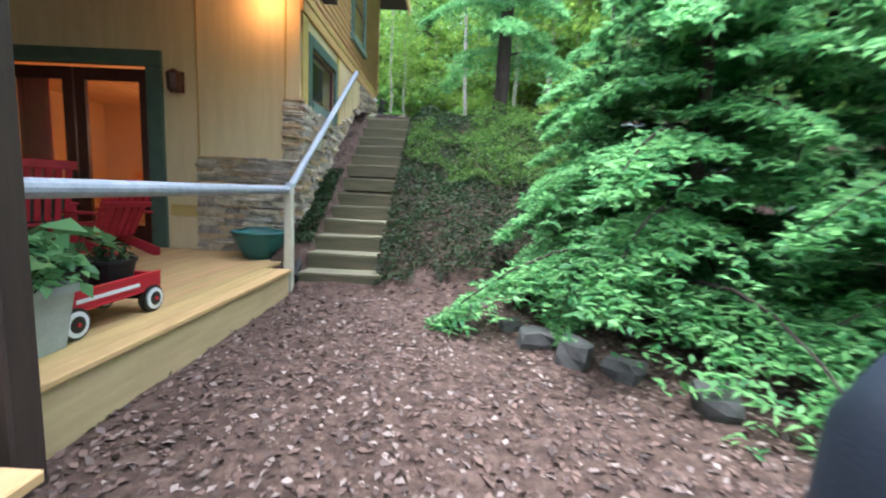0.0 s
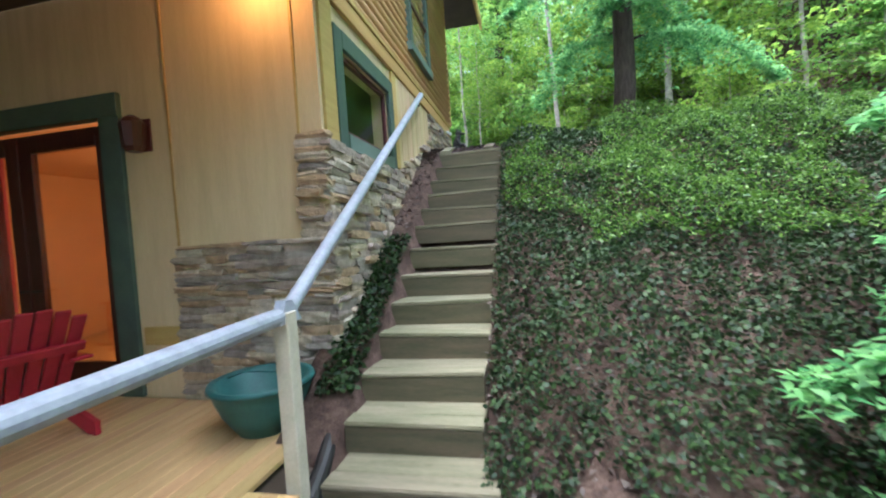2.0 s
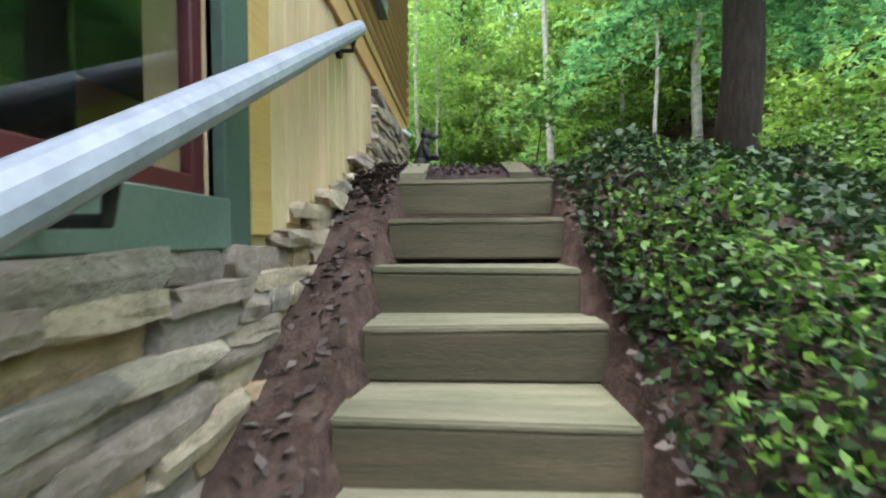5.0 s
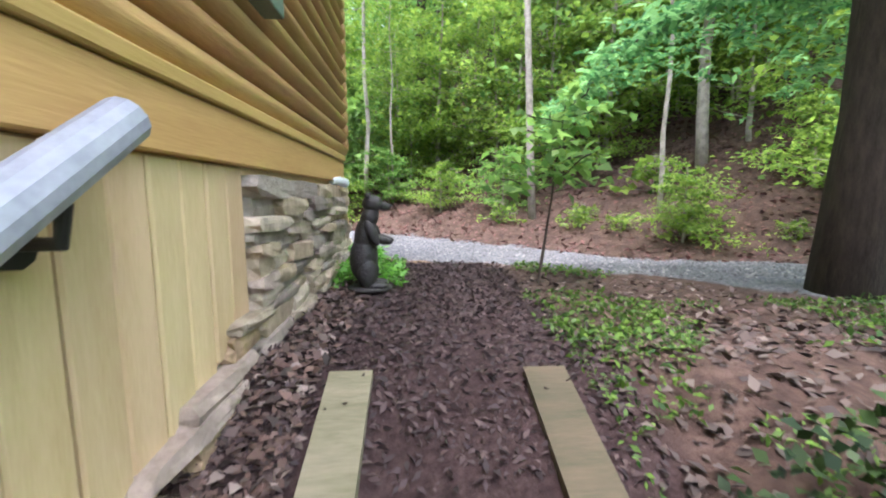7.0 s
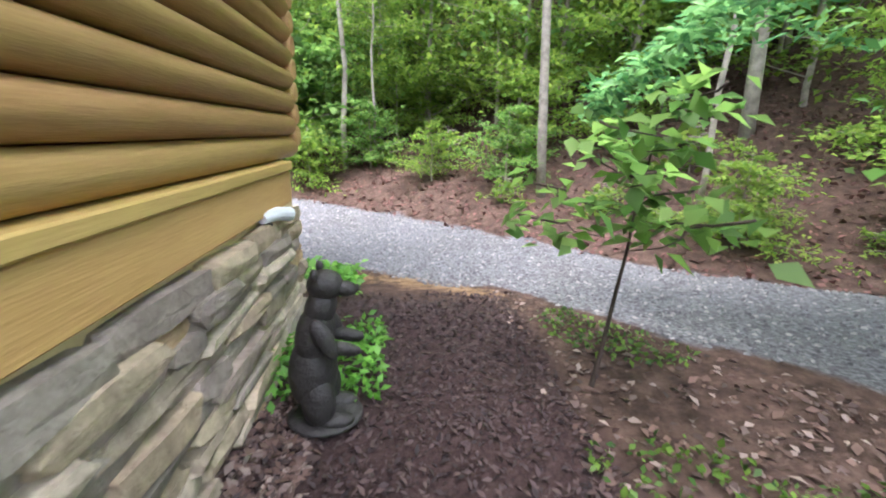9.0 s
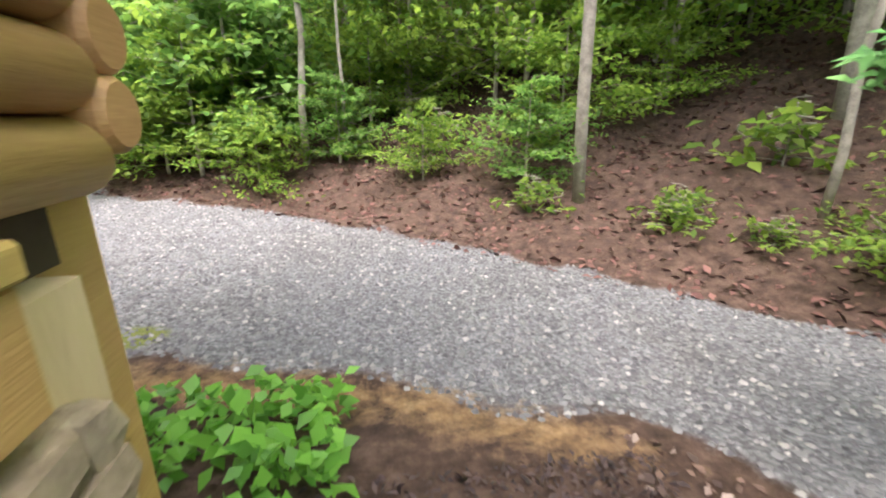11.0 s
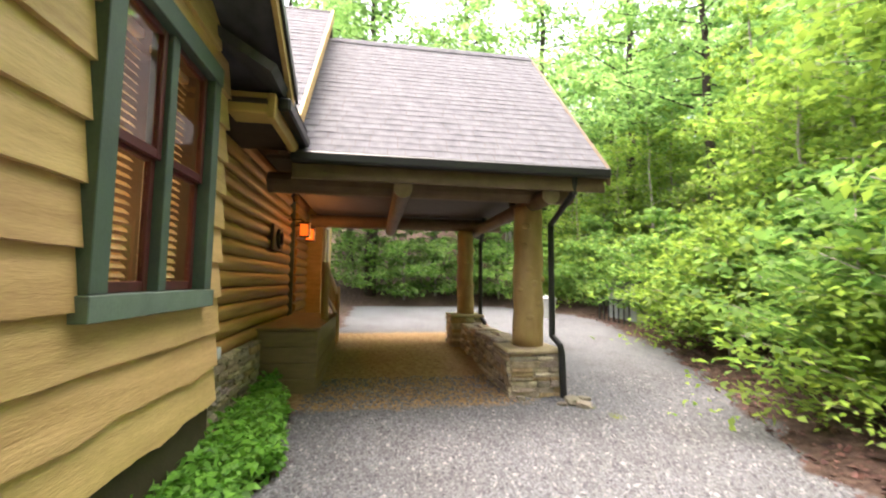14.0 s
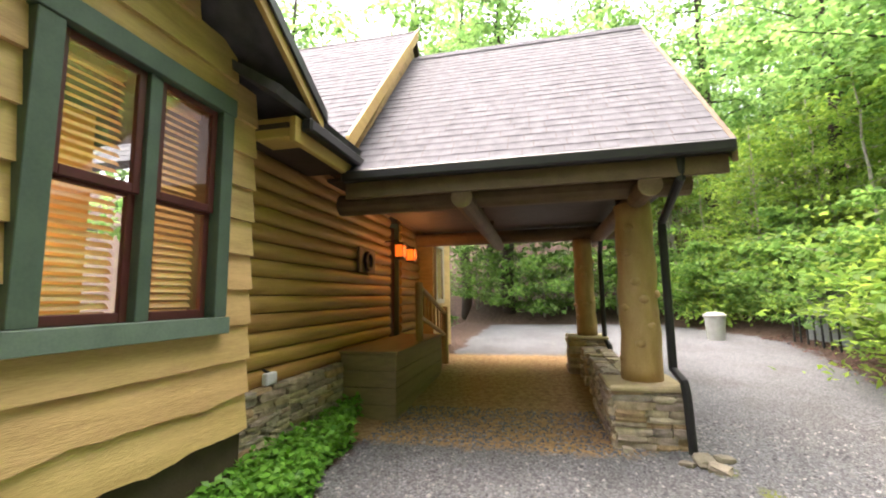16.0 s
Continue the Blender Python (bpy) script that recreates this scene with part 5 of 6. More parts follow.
def rocker(at, turn, cushion):
    t = thing("rocking_chair", (0, 0, 0), "red-painted slatted wooden rocking chair with cushion", "chair", "chairs on the deck")
    bm = box((-0.27, -0.24, 0.38), (0.27, 0.26, 0.42))
    part("seat", bm, M_REDP, t)
    for k in range(6):
        x = -0.22 + k * 0.088
        bm = box((x - 0.032, -0.27, 0.44), (x + 0.032, -0.25, 1.05), 0.006)
        bmesh.ops.transform(bm, matrix=Matrix.Translation((0, -0.25, 0.42)) @ Matrix.Rotation(0.22, 4, "X") @ Matrix.Translation((0, 0.25, -0.42)), verts=bm.verts)
        part("back_slat", bm, M_REDP, t)
    bm = box((-0.30, -0.41, 1.02), (0.30, -0.37, 1.12), 0.01)
    part("top_rail", bm, M_REDP, t)
    for x in (-0.29, 0.29):
        part("arm", box((x - 0.05, -0.28, 0.62), (x + 0.05, 0.32, 0.65), 0.01), M_REDP, t)
        part("leg", box((x - 0.025, 0.20, 0.07), (x + 0.025, 0.25, 0.62)), M_REDP, t)
        part("leg", box((x - 0.025, -0.27, 0.07), (x + 0.025, -0.22, 0.62)), M_REDP, t)
        part("rocker", tube([(x, -0.5, 0.10), (x, -0.25, 0.045), (x, 0.0, 0.028), (x, 0.2, 0.045), (x, 0.4, 0.09)], 0.026, seg=8), M_REDP, t)
    part("cushion", box((-0.25, -0.2, 0.422), (0.25, 0.24, 0.50), 0.03), cushion, t, "soft seat cushion")
    part("back_cushion", box((-0.24, -0.24, 0.51), (0.24, -0.16, 0.90), 0.03), cushion, t)
    t.matrix_world = pose(*at, 0, 0, turn)
    return t


rocker((-4.2, 5.2, 0.573), 62, M_TEAL)
rocker((-5.5, 4.9, 0.573), 25, M_TEAL)


def adirondack(at, turn):
    """A low slatted chair with a leaning fan back and broad arms."""
    t = thing("adirondack_chair", (0, 0, 0), "red slatted adirondack chair with a teal pillow by the door", "chair", "chairs on the deck")
    for k in range(6):
        y = 0.26 - k * 0.092
        part("seat_slat", box((-0.26, y - 0.04, 0.37 - k * 0.024), (0.26, y + 0.04, 0.39 - k * 0.024), 0.005), M_REDP, t)
    back = Matrix.Translation((0, -0.24, 0.24)) @ Matrix.Rotation(0.48, 4, "X")
    for k in range(6):
        x = -0.23 + k * 0.092
        bm = box((x - 0.04, -0.012, 0.0), (x + 0.04, 0.012, 0.80 - 1.6 * x * x), 0.006)
        for v in bm.verts:
            v.co.x *= 1 + 0.18 * v.co.z
        bmesh.ops.transform(bm, matrix=back, verts=bm.verts)
        part("back_slat", bm, M_REDP, t)
    bm = box((-0.31, -0.05, 0.44), (0.31, -0.014, 0.51), 0.006)
    bmesh.ops.transform(bm, matrix=back, verts=bm.verts)
    part("back_rail", bm, M_REDP, t)
    for x in (-0.31, 0.31):
        part("arm", box((x - 0.065, -0.46, 0.53), (x + 0.065, 0.34, 0.555), 0.008), M_REDP, t)
        part("leg", box((x - 0.02, 0.20, 0.0), (x + 0.02, 0.30, 0.528), 0.005), M_REDP, t)
        part("rear_leg", prism([(0.30, 0.26), (0.30, 0.36), (-0.62, 0.10), (-0.62, 0.0), (-0.52, 0.0)], "x", x * 0.9 - 0.018, x * 0.9 + 0.018), M_REDP, t)
    bm = box((-0.20, 0.02, 0.10), (0.20, 0.13, 0.42), 0.05)
    bmesh.ops.transform(bm, matrix=back, verts=bm.verts)
    part("pillow", bm, M_TEAL, t, "soft teal pillow")
    t.matrix_world = pose(*at, 0, 0, turn)
    return t


adirondack((-3.8, 5.6, 0.573), 78)
dp = thing("drain_pipe", (-1.2, 5.55, 0.5), "black corrugated drain pipe beside the first step", "drain pipe")
part("pipe", tube([(-1.42, 6.1, 0.72), (-1.36, 5.85, 0.60), (-1.31, 5.6, 0.50), (-1.28, 5.40, 0.44)], [0.05, 0.052, 0.05, 0.055], seg=12), M_BLACK, dp)
part("mouth", tube([(-1.281, 5.41, 0.442), (-1.275, 5.37, 0.43)], 0.066, seg=14), M_BLACK, dp)
gr = thing("covered_grill", (1.72, 1.30, 0.12), "navy covered grill with teal strap beside the path", "grill")
part("cover", lathe([(0.24, 0.0), (0.25, 0.5), (0.23, 0.85), (0.15, 1.02), (0.05, 1.07)], (1.78, 1.42, 0.12), seg=18), M_NAVY, gr, smooth=True)
part("strap", tube([(1.53, 1.40, 0.14), (1.55, 1.40, 0.6), (1.60, 1.42, 0.9)], 0.04), M_TEAL, gr)
hose = thing("garden_mat", (-0.2, 1.45, 0.15), "teal rubber mat on the ground", "mat")
part("sheet", box((-0.45, 1.15, 0.155), (0.15, 1.42, 0.175), 0.005), M_TEAL, hose)
# porch corner lamp
cl = thing("corner_lamp", (-1.95, 6.3, 4.05), "warm glowing bulb under the porch ceiling", "lamp")
part("bulb", lathe([(0.02, 0.06), (0.05, 0.0), (0.055, -0.04), (0.03, -0.08), (0.01, -0.09)], (-1.98, 6.2, 4.11)), M_BULB, cl)
part("socket", tube([(-1.98, 6.2, 4.17), (-1.98, 6.2, 4.199)], 0.05), M_IRON, cl)
q = bpy.data.lights.new("corner_light", "POINT")
q.energy, q.color, q.shadow_soft_size = 3.0, (1.0, 0.45, 0.14), 0.08
new("corner_light", q).location = (-1.98, 6.1, 3.98)


# ---- trees ----
def limb(bm, p0, p1, r0, r1, seed, n=6, wob=0.05, seg=8):
    r = random.Random(seed)
    pts = [Vector(p0).lerp(Vector(p1), k / n) + Vector((r.uniform(-wob, wob), r.uniform(-wob, wob), 0)) * (0 < k < n) for k in range(n + 1)]
    tube(pts, [r0 + (r1 - r0) * k / n for k in range(n + 1)], bm, seg)
    return pts


def broad_tree(seed, h, r0, crown_from, crown_r, leaves, size, bark, leafm, label, lean=0.0):
    """A tapered trunk with limbs, and leaves in uneven layers round the twigs."""
    r = random.Random(seed)
    t = thing("tree", (0, 0, 0), label, "tree")
    bm = bmesh.new()
    top = (lean * h, 0.3 * lean * h, h)
    limb(bm, (0, 0, -0.3), top, r0 * 1.15, r0 * 0.2, seed, 10, 0.05 * h / 8, 10)
    twigs = []
    n = int(16 + h * 1.5)
    for k in range(n):
        f = crown_from + (1 - crown_from) * (k + r.random()) / n
        a = k * 2.4 + r.uniform(-0.5, 0.5)
        ln = crown_r * (0.45 + 0.75 * r.random()) * (1.15 - 0.75 * (f - crown_from) / (1.001 - crown_from))
        b = Vector((lean * h * f, 0.3 * lean * h * f, h * f))
        e = b + Vector((math.cos(a) * ln, math.sin(a) * ln, ln * r.uniform(-0.05, 0.45)))
        limb(bm, b, e, r0 * 0.28 * (1.2 - f), 0.006, seed * 77 + k, 4, 0.08, 5)
        twigs.append((b, e, ln))
    part("trunk", bm, bark, t, smooth=True)
    g = np.random.default_rng(seed)
    w = np.array([q[2] for q in twigs])
    idx = g.choice(len(twigs), leaves, p=w / w.sum())
    B = np.array([tuple(q[0]) for q in twigs])[idx]
    E_ = np.array([tuple(q[1]) for q in twigs])[idx]
    f = g.uniform(0.25, 1.08, (leaves, 1))
    sub = g.integers(0, 5, leaves)
    offs = g.normal(0, 1, (len(twigs), 5, 3)) * np.array([0.30, 0.30, 0.10]) * w[:, None, None] * 0.8
    pts = B + (E_ - B) * f + offs[idx, sub] * f + g.normal(0, 1, (leaves, 3)) * np.array([0.16, 0.16, 0.05]) * np.minimum(w[idx][:, None], 1.4)
    v, fc = leaf_arrays(pts, np.tile([0, 0, 1.0], (leaves, 1)), size, 0.6, 0.45, 0.5, seed)
    cloud("crown", v, fc, leafm, "", parent=t)
    return t


def place(src, x, y, s, turn, dz=0.0):
    o = copy_thing(src, pose(x, y, float(ground_z(x, y)) + dz, 0, 0, turn))
    o.scale = (s, s, s)
    return o


kinds = [
    broad_tree(11, 13, 0.17, 0.30, 3.0, 5200, 0.20, M_BARK, M_LEAF, "tall dark-barked forest tree in full green leaf", 0.02),
    broad_tree(12, 11, 0.10, 0.25, 2.4, 4600, 0.17, M_BARKG, M_LEAFY, "slender grey-barked tree with light green leaves", -0.03),
    broad_tree(13, 15, 0.20, 0.35, 3.4, 5600, 0.22, M_BARK, M_LEAFLIT, "tall forest tree with lightened green crown", 0.01),
    broad_tree(14, 5.5, 0.05, 0.08, 1.7, 3600, 0.13, M_BARKG, M_LEAFY, "young understorey tree with yellow-green leaves", 0.04),
]
bush = broad_tree(15, 1.7, 0.03, 0.05, 1.15, 2600, 0.105, M_BARKG, M_LEAFY, "leafy roadside shrub with fresh green leaves")
bush2 = broad_tree(16, 2.2, 0.035, 0.05, 1.2, 2400, 0.12, M_BARKG, M_LEAF, "dense green roadside shrub")
sprout = broad_tree(17, 0.35, 0.008, 0.05, 0.30, 160, 0.09, M_BARKG, M_LEAFY, "small yellow-green seedling among fallen leaves")
fr = random.Random(21)


def far_y(x):
    return float(np.interp(x, FAR_X, FAR_Y))


# trunks that stand out along the drive
white = broad_tree(31, 12, 0.06, 0.42, 2.0, 2600, 0.15, M_BARKG, M_LEAFY, "slender pale-barked tree at the edge of the drive", 0.0)
white.matrix_world = pose(1.02, 15.75, float(ground_z(1.02, 15.75)), 0, -2, 0)
place(white, -2.1, 18.45, 0.85, 140)
place(white, -1.5, 18.3, 0.45, 60)
place(white, 2.45, 14.4, 0.55, 200)
ti = 0
for row, (d0, d1, step, picks, smin, smax) in enumerate([(2.2, 3.6, 3.4, (3, 1), 0.7, 1.0), (4.5, 7.0, 3.6, (0, 1, 3), 0.7, 1.0), (8, 12, 3.4, (0, 2, 1), 0.8, 1.1), (14, 20, 4.5, (0, 2), 0.9, 1.2), (22, 32, 6.0, (2, 0), 1.1, 1.5)]):
    x = -34 + row
    while x < 16 + row * 4:
        d = fr.uniform(d0, d1)
        px = x + fr.uniform(-0.8, 0.8)
        py = far_y(px) + d / 0.78
        if py > -8:
            place(kinds[picks[ti % len(picks)]], px, py, fr.uniform(smin, smax), fr.uniform(0, 360))
        ti += 1
        x += step * (1.0 if px < 2 else 0.6)
x = -18.5
while x < 9:
    b = fr.choice((bush, bush, bush2))
    d = fr.uniform(0.8, 2.0)
    dens = 1.0 if x < -3 else 1.3 if x < 0.5 else 2.0
    place(b, x, far_y(x) + d, fr.uniform(0.7, 1.25) * (1.15 if x < -3 else 0.65), fr.uniform(0, 360))
    if x < -3:
        place(fr.choice((bush, bush2, kinds[3])), x + 0.4, far_y(x) + d + 1.3, fr.uniform(0.9, 1.3), fr.uniform(0, 360))
    else:
        place(bush, x + fr.uniform(0, 1), far_y(x) + fr.uniform(2.6, 5.0), fr.uniform(0.6, 1.0), fr.uniform(0, 360))
        place(sprout, x + fr.uniform(0, 1), far_y(x) + fr.uniform(0.5, 3.0), fr.uniform(1.2, 2.2), fr.uniform(0, 360))
    x += 0.85 * dens * (0.6 if x < -3 else 1.0)
for x, y in ((1.8, 14.18), (2.42, 13.72), (0.45, 15.65), (1.4, 14.75), (1.55, 14.95), (3.2, 13.0)):
    place(sprout, x, y, fr.uniform(0.6, 1.0), fr.uniform(0, 360))
for k in range(9):
    place(kinds[(0, 2, 1)[k % 3]], -22 - fr.uniform(0, 8), 4 + k * 2.2, fr.uniform(0.8, 1.1), fr.uniform(0, 360))
    place(bush2, -20.3 - fr.uniform(0, 1), 8 + k * 1.5, 1.6, fr.uniform(0, 360))
# Unseen trees behind the start, added to block frontal sky light on the porch.
for k in range(13):
    place(kinds[(0, 2, 1)[k % 3]], -11 + k * 1.7 + fr.uniform(-0.5, 0.5), -7.0 - (k % 3) * 2.2, fr.uniform(0.8, 1.05), fr.uniform(0, 360))
    place(bush2, -10 + k * 1.6, -5.6 - fr.uniform(0, 1.2), 1.3, fr.uniform(0, 360))
for k in range(8):
    place(kinds[k % 3], 6 + fr.uniform(0, 5), -4 + k * 1.2, 0.8, fr.uniform(0, 360))
for o in kinds + [bush, bush2, sprout]:
    o.matrix_world = pose(fr.uniform(8, 16), fr.uniform(12, 24), 6, 0, 0, 0)
    o.location.z = float(ground_z(o.location.x, o.location.y))
for k in range(44):
    px = fr.uniform(-17, 7)
    place(kinds[3], px, far_y(px) + fr.uniform(2.0 if px < -3 else 4.5, 9.0), fr.uniform(0.55, 1.0), fr.uniform(0, 360))


def far_woods(n, d0, d1, h0, h1, size, seed, material, label):
    """Masses of leaves in drifts between the trees on the hill."""
    g = np.random.default_rng(seed)
    m = n // 60
    cx = g.uniform(-42, 26, m)
    cd = g.uniform(d0, d1, m)
    cy = np.interp(cx, FAR_X, FAR_Y) + cd
    ch = g.uniform(h0, h1, m)
    idx = np.repeat(np.arange(m), 60)
    off = g.normal(0, 1, (len(idx), 3)) * np.array([0.9, 0.9, 0.35]) * (0.5 + cd[idx][:, None] * 0.05)
    p = np.stack([cx[idx], cy[idx], ground_z(cx, cy)[idx] + ch[idx]], 1) + off
    v, f = leaf_arrays(p, np.tile([0, 0, 1.0], (len(p), 1)), size, 0.65, 0.6, 0.4, seed)
    cloud("far_woods", v, f, material, label, "woods")


# Both drifts use the lightened green so the distant woods look lit.
far_woods(90000, 4.0, 13, 1.2, 8, 0.17, 5, M_LEAFLIT, "understorey leaves on the slope, lightened as if lit")
far_woods(90000, 10, 40, 1, 13, 0.34, 6, M_LEAFLIT, "woods up the hillside, leaves lightened as if lit")

for x, y, s in ((-15, 6.5, 1.1), (-18, 10.5, 1.2), (-21, 14, 1.3), (-16, 24, 1.0), (-12.5, 24.5, 0.9), (-24, 19, 1.3), (-13, 3, 1.2), (-27, 11, 1.5), (-25, 24, 1.4)):
    place(kinds[2], x, y, s, x * 40)

# small bare-stemmed sapling on the plateau
sap = broad_tree(41, 1.25, 0.012, 0.50, 0.48, 330, 0.095, M_BARK, M_LEAF, "thin leaning sapling with drooping green leaves by the path", 0.17)
sap.matrix_world = pose(-0.18, 11.4, 3.16, 0, 0, 0)


# ---- hemlock ----
def hemlock(seed, h, r0, reach, sprays, label, start=0.04):
    """Sweeping flat boughs that carry fans of needles."""
    t = thing("hemlock_tree", (0, 0, 0), label, "tree")
    r = random.Random(seed)
    g = np.random.default_rng(seed)
    bm = bmesh.new()
    limb(bm, (0, 0, -0.3), (0.1, 0, h), r0, 0.02, seed, 9, 0.05, 9)
    P = []
    for k in range(sprays):
        z = h * (start + (0.94 - start) * (k + r.random()) / sprays)
        a = k * 2.4 + r.uniform(-0.4, 0.4)
        ln = reach * (1.05 - 0.75 * z / h) * r.uniform(0.6, 1.1)
        b = Vector((0, 0, z))
        n = 6
        pts = [b + Vector((math.cos(a), math.sin(a), 0)) * ln * q / n + Vector((0, 0, 0.10 * ln * math.sin(3.14 * q / n) - 0.32 * ln * (q / n) ** 2)) for q in range(n + 1)]
        tube(pts, [0.022 * (1.05 - q / n) + 0.003 for q in range(n + 1)], bm, 5)
        m = int(150 * ln)
        f = g.uniform(0.1, 1.0, m)
        c = np.stack([np.interp(f * n, range(n + 1), [p[i] for p in pts]) for i in range(3)], 1)
        side = g.normal(0, 1, m) * 0.26 * ln * (1.1 - f)
        c[:, 0] += -math.sin(a) * side
        c[:, 1] += math.cos(a) * side
        c[:, 2] -= 0.35 * np.abs(side) + g.uniform(0, 0.05, m)
        P.append(c)
    part("trunk", bm, M_BARK, t, smooth=True)
    P = np.concatenate(P)
    Q = np.repeat(P, 7, 0) + g.normal(0, 0.045, (len(P) * 7, 3)) * np.array([1, 1, 0.35])
    v, f = leaf_arrays(Q, np.tile([0, 0, 1.0], (len(Q), 1)), 0.085, 0.42, 0.35, 0.7, seed)
    cloud("crown", v, f, M_HEM, "", parent=t)
    return t


hm = hemlock(51, 5.5, 0.08, 2.3, 38, "young hemlock with drooping fans of green needles")
hm.matrix_world = pose(2.75, 4.45, float(ground_z(2.75, 4.45)) - 0.1, 0, 0, 0)
for x, y, s, a in ((4.5, 2.9, 1.0, 80), (3.3, 5.4, 0.95, 200), (4.6, 5.2, 1.2, 130), (5.5, 3.0, 1.2, 20), (2.15, 5.1, 0.6, 250)):
    place(hm, x, y, s, a, -0.1)


old = hemlock(61, 12, 0.19, 2.5, 42, "tall dark-barked hemlock with hanging boughs beside the steps", 0.13)
old.matrix_world = pose(1.62, 11.0, float(ground_z(1.62, 11.0)), 0, 2, 0)


# ---- loose ground cover ----
def scatter(n, x0, x1, y0, y1, seed, keep=None):
    g = np.random.default_rng(seed)
    x, y = g.uniform(x0, x1, n), g.uniform(y0, y1, n)
    if keep is not None:
        m = keep(x, y)
        x, y = x[m], y[m]
    return np.stack([x, y, ground_z(x, y)], 1)


def litter(name, pts, size, material, label, up=0.006, jit=0.35, wide=0.6, seed=1):
    v, f = leaf_arrays(pts + np.array([0, 0, up]), np.tile([0, 0, 1.0], (len(pts), 1)), size, wide, jit, 0, seed)
    return cloud(name, v, f, material, label, "ground cover")


litter("fallen_leaves", scatter(16000, -1.25, 4.5, 0.2, 5.4, 1), 0.05, M_LITTER, "brown fallen leaves on the lower yard")
# These bank leaves are coloured darker to stand for shade.
litter("fallen_leaves", scatter(16000, -1.5, 3.5, 5.3, 10.5, 2, lambda x, y: (x > -0.36) | (x < -1.27) & (y > 6.5)), 0.048, M_LITTERSHADE, "fallen leaves on the bank, browns darkened for shade")
litter("fallen_leaves", scatter(85000, -14, 9, 6, 24, 3, lambda x, y: (y > np.interp(x, FAR_X, FAR_Y) - 0.1) & (y < np.interp(x, FAR_X, FAR_Y) + 7)), 0.072, M_REDLIT, "reddish fallen leaves on the roadside bank")


def mounds(n, x0, x1, y0, y1, seed, low, high, floor):
    """Points in the uneven heaps of a leafy bank, thick on the heaps and thin between them."""
    p = scatter(n, x0, x1, y0, y1, seed, lambda x, y: (wave(x, y, 1.3) + 0.6 * wave(x, y, 3.1) + 0.35 * np.clip(x, 0, 2) > floor))
    h = np.clip(0.5 + 0.5 * wave(p[:, 0], p[:, 1], 2.3) + 0.3 * wave(p[:, 0], p[:, 1], 5.5), 0.05, 1.3) * np.clip((p[:, 0] + 0.42) / 0.35, 0.15, 1)
    p[:, 2] += low + (high - low) * h * np.random.default_rng(seed).uniform(0.2, 1.0, len(p)) ** 0.6
    return p


# Shade by colour: darkened ivy below, brighter weeds only from y 7 up.
litter("ivy_cover", mounds(46000, -0.33, 3.8, 5.4, 9.5, 4, 0.02, 0.24, -1.15), 0.042, M_IVY, "ivy heaped on the bank, green darkened for shade", 0, 0.7, 0.7)
litter("weeds", mounds(30000, -0.26, 3.8, 7.0, 9.6, 14, 0.10, 0.34, -0.1), 0.038, M_WEED, "bright green weeds and vines over the ivy", 0, 0.7, 0.55, 14)
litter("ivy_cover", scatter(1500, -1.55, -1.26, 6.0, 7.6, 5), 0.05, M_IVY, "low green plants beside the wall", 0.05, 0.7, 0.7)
litter("weeds", scatter(7000, -0.35, 2.4, 10.0, 12.4, 6, lambda x, y: (y < np.interp(x, NEAR_X, NEAR_Y) - 0.25) & (wave(x, y, 2.0) > 0.42)), 0.034, M_WEED, "sparse green weeds beside the drive", 0.04, 0.7, 0.6)
litter("fallen_leaves", scatter(4500, -0.35, 3.2, 10.0, 12.9, 16, lambda x, y: y < np.interp(x, NEAR_X, NEAR_Y) - 0.1), 0.045, M_LITTER, "brown leaves on the bare soil by the drive")
litter("weeds", scatter(9000, -0.40, 2.6, 9.3, 10.8, 18, lambda x, y: wave(x, y, 2.6) + 0.5 * wave(x, y, 6.0) > 0.0), 0.03, M_WEED, "low green weeds on the flat beside the path", 0.03, 0.8, 0.45, 18)
litter("mulch_chips", scatter(9000, -1.55, -0.25, 9.6, 12.7, 7), 0.035, M_MULCH, "dark brown mulch chips on the path", 0.005, 0.5, 0.4)
pts = scatter(45000, -7.5, 2.5, 11.5, 19, 8, lambda x, y: road_mask(x, y) > 0.4)
v, f = chip_arrays(pts, 0.018, 0.8, 8)
cloud("gravel_stones", v, f, M_GRAVEL, "loose grey gravel stones on the drive", "gravel")
pts = scatter(18000, -7.45, -2.75, 12.9, 13.75, 9, lambda x, y: y < np.interp(x, [-7.4, -5, -2.9], [13.05, 13.42, 13.58]) + 0.06 * np.sin(x * 2.1) + 0.06 * np.sin(x * 5))
pts[:, 2] += np.random.default_rng(3).uniform(0.02, 0.27, len(pts))
v, f = leaf_arrays(pts, np.tile([0, 0, 1.0], (len(pts), 1)), 0.07, 0.6, 0.45, 0, 9)
cloud("pachysandra", v, f, M_PACHY, "low bright green leafy groundcover by the house", "ground cover")
pts = scatter(900, -2.6, -1.3, 12.5, 13.2, 10, lambda x, y: (y > 12.75) | (x > -1.6))
pts[:, 2] += np.random.default_rng(4).uniform(0.02, 0.16, len(pts))
v, f = leaf_arrays(pts, np.tile([0, 0, 1.0], (len(pts), 1)), 0.075, 0.65, 0.5, 0, 10)
cloud("corner_weeds", v, f, M_PACHY, "green weeds at the house corner", "ground cover")
pts = scatter(700, -1.55, -1.05, 11.35, 12.0, 12)
pts[:, 2] += np.random.default_rng(5).uniform(0.01, 0.12, len(pts))
v, f = leaf_arrays(pts, np.tile([0, 0, 1.0], (len(pts), 1)), 0.05, 0.5, 0.6, 0, 12)
cloud("grass_tuft", v, f, M_PACHY, "green tuft behind the bear statue", "ground cover")
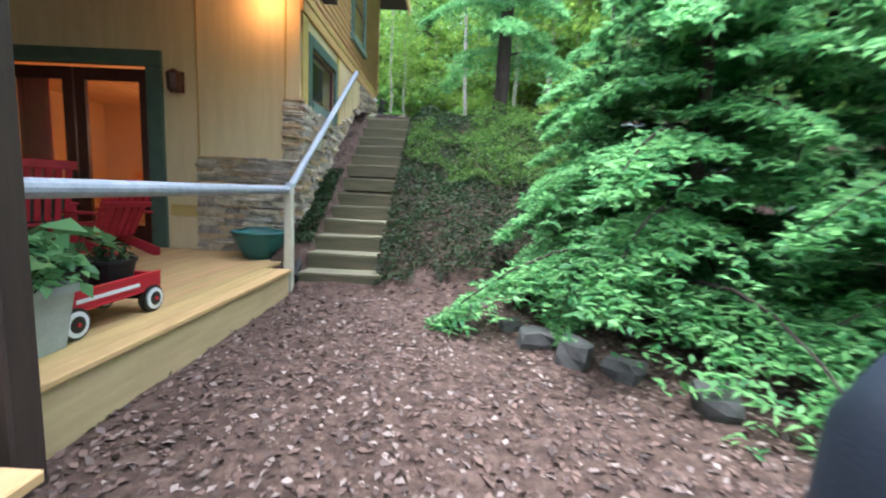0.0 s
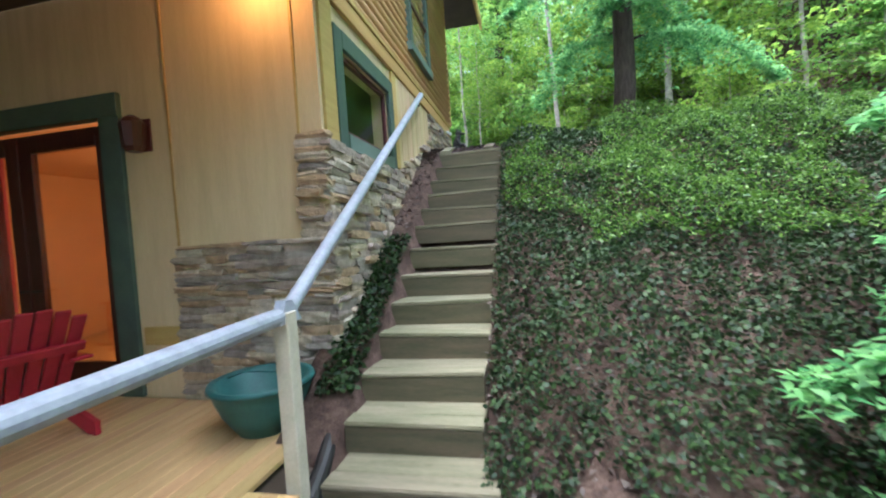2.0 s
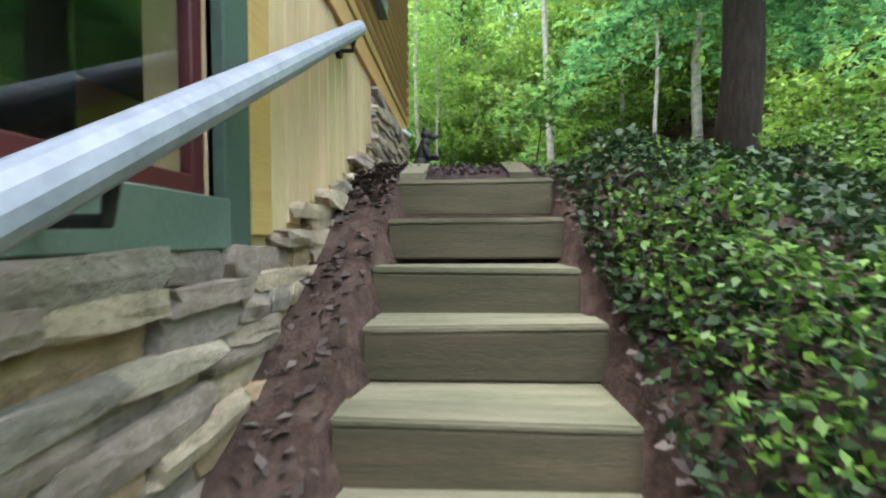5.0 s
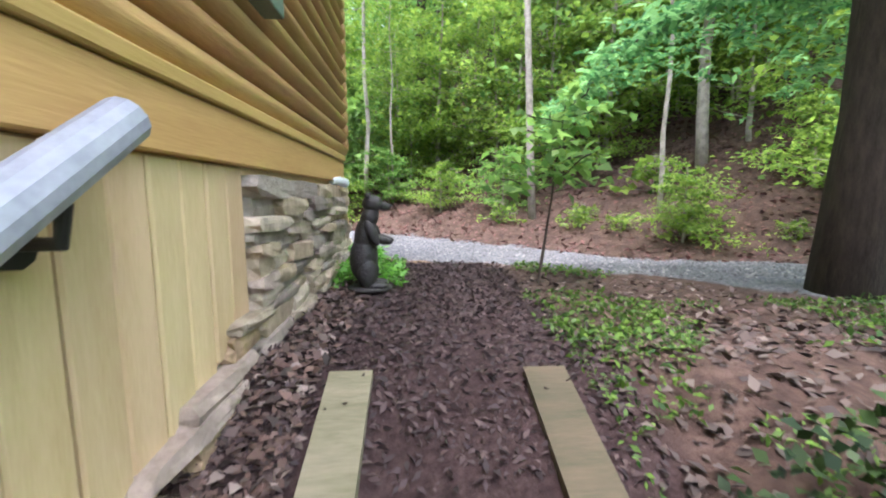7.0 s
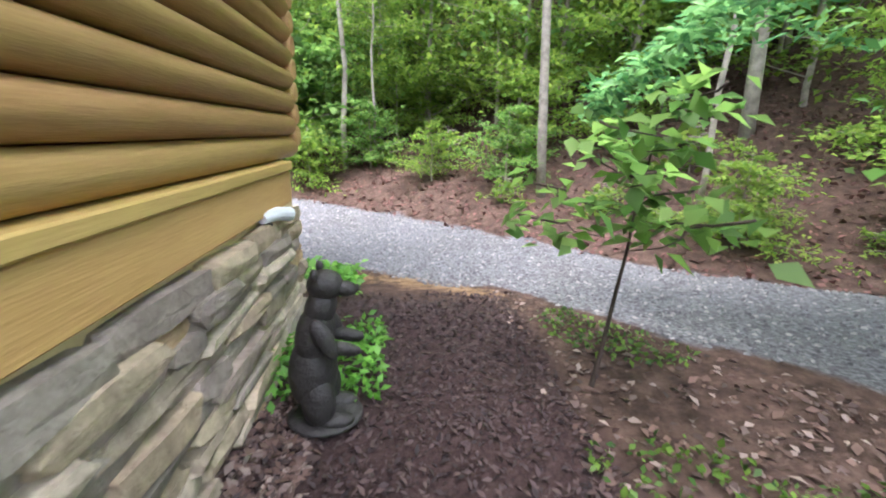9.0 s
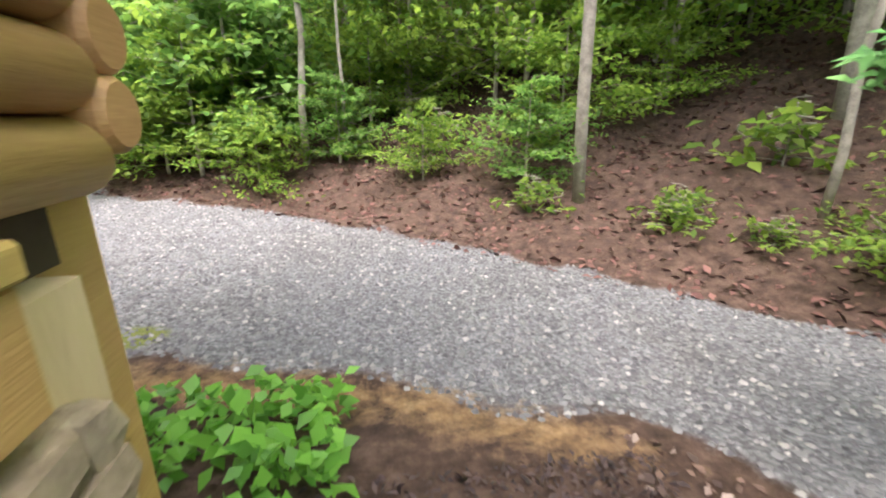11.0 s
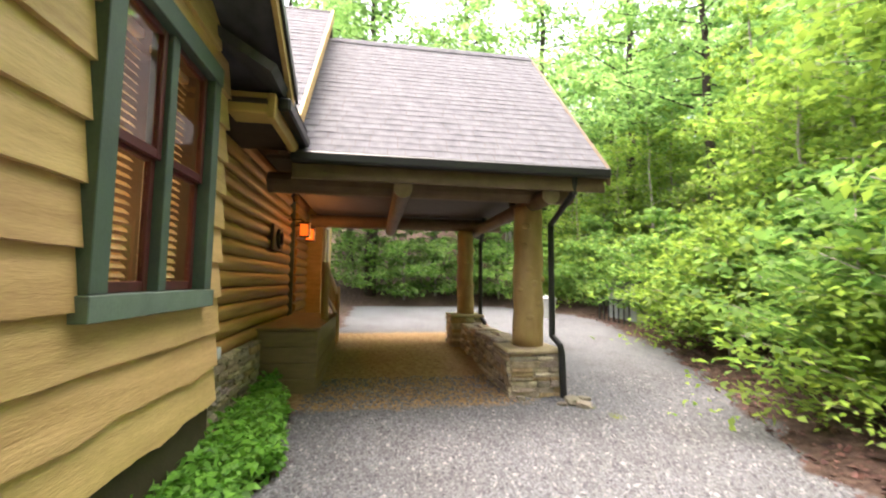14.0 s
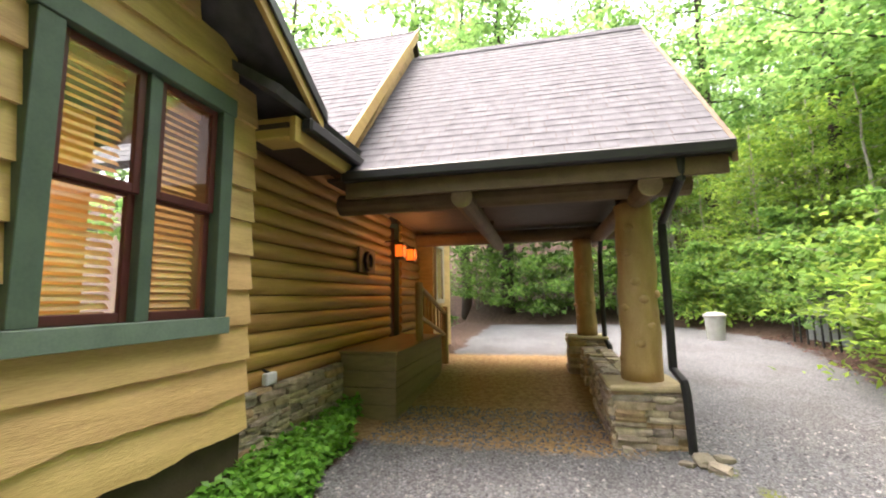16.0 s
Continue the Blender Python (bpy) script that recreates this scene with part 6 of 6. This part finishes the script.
pts = scatter(2600, -1.56, -1.28, 9.3, 11.4, 13)
litter("ivy_cover", pts, 0.045, M_LITTER, "brown leaves along the stone wall")
for k, (x, y, s) in enumerate([(1.35, 4.0, 0.22), (1.6, 3.7, 0.26), (1.9, 3.45, 0.2), (1.2, 4.4, 0.15), (2.3, 3.0, 0.24), (0.85, 4.9, 0.14)]):
    ob = new("rock", rock_mesh("rock", M_ROCK, 60 + k))
    ob.scale = (s * 1.3, s, s * 0.8)
    ob.location = (x, y, float(ground_z(x, y)) + s * 0.25)
    ob.rotation_euler = (0.1, 0.1, k * 1.1)
    tagged(ob, "grey field rock under the hemlock", "rock", "rocks at the foot of the bank")

# ---- ledgestone facing ----
stone_wall = thing("stone_facing", (WX, 9.0, 2.0), "stacked tan and grey ledgestone facing on the house", "stone wall", kind="structure")


base_verts = [np.array([tuple(v.co) for v in me.vertices]) for me in STONES]
base_faces = [[tuple(p.vertices) for p in me.polygons] for me in STONES]
many_v, many_f, made = [], [], [0]


def stone_piece(axis, u, z, wd, hh, r):
    """A stone of the facing: a part of its own, or joined to the rest past the first three hundred."""
    k = r.randrange(8)
    dep = r.uniform(0.06, 0.15)
    tilt = r.uniform(-0.05, 0.05)
    if axis == "y":
        sc = (dep, wd * 1.03, hh * 1.10)
        loc = Vector((WX + 0.012 + r.uniform(-0.012, 0.02), u + wd / 2, z + hh / 2))
        rot = (tilt, r.uniform(-0.06, 0.06), r.uniform(-0.05, 0.05))
    else:
        sc = (wd * 1.03, dep, hh * 1.10)
        loc = Vector((u + wd / 2, BY - 0.012 - r.uniform(-0.012, 0.02), z + hh / 2))
        rot = (r.uniform(-0.06, 0.06), tilt, r.uniform(-0.05, 0.05))
    loc -= Vector((WX, 9.0, 2.0))
    near = axis == "x" or loc.y < -0.3 and loc.z + 2.0 > 0.6
    if near and made[0] < 300:
        made[0] += 1
        ob = new("stone", STONES[k])
        ob.scale, ob.rotation_euler, ob.location, ob.parent = sc, rot, loc, stone_wall
    else:
        m = Matrix.LocRotScale(loc, Euler(rot), Vector(sc))
        o = sum(len(q) for q in many_v)
        many_v.append(base_verts[k] @ np.array(m.to_3x3()).T + np.array(m.translation))
        many_f.extend(tuple(i + o for i in f) for f in base_faces[k])


r = random.Random(77)
zz = 0.5
while zz < 2.68:
    hh = r.uniform(0.032, 0.075)
    left = -3.02 if zz + hh < 1.90 else -1.80
    a = left
    while a < WX + 0.03:
        wd = min(r.uniform(0.12, 0.45), WX + 0.06 - a)
        stone_piece("x", a, zz, wd, hh, r)
        a += wd + 0.001
    zz += hh
zz = 0.5
while zz < 3.88:
    hh = r.uniform(0.04, 0.085)
    a = BY - 0.04 + r.uniform(-0.02, 0.02) if zz < 3.36 else 10.19
    while a < 12.2:
        wd = min(r.uniform(0.14, 0.48), 12.2 - a)
        mid = a + wd / 2
        top = 2.67 if mid < 8.45 else (float(np.interp(mid, [8.4, 10.18], [2.66, 3.40])) if mid < 10.19 else 3.89)
        low = float(ground_z(-1.45, mid)) - 0.15
        if zz + hh * 0.7 < top and zz + hh > low and wd > 0.04:
            stone_piece("y", a, zz, wd, min(hh, max(0.04, top - zz)), r)
        a += wd + 0.001
    zz += hh

me = bpy.data.meshes.new("stone_courses")
me.from_pydata(np.concatenate(many_v).tolist(), [], many_f)
me.materials.append(M_STONEI)
ob = new("stone_courses", me)
ob.parent = stone_wall
ob["kind"] = "stuff"
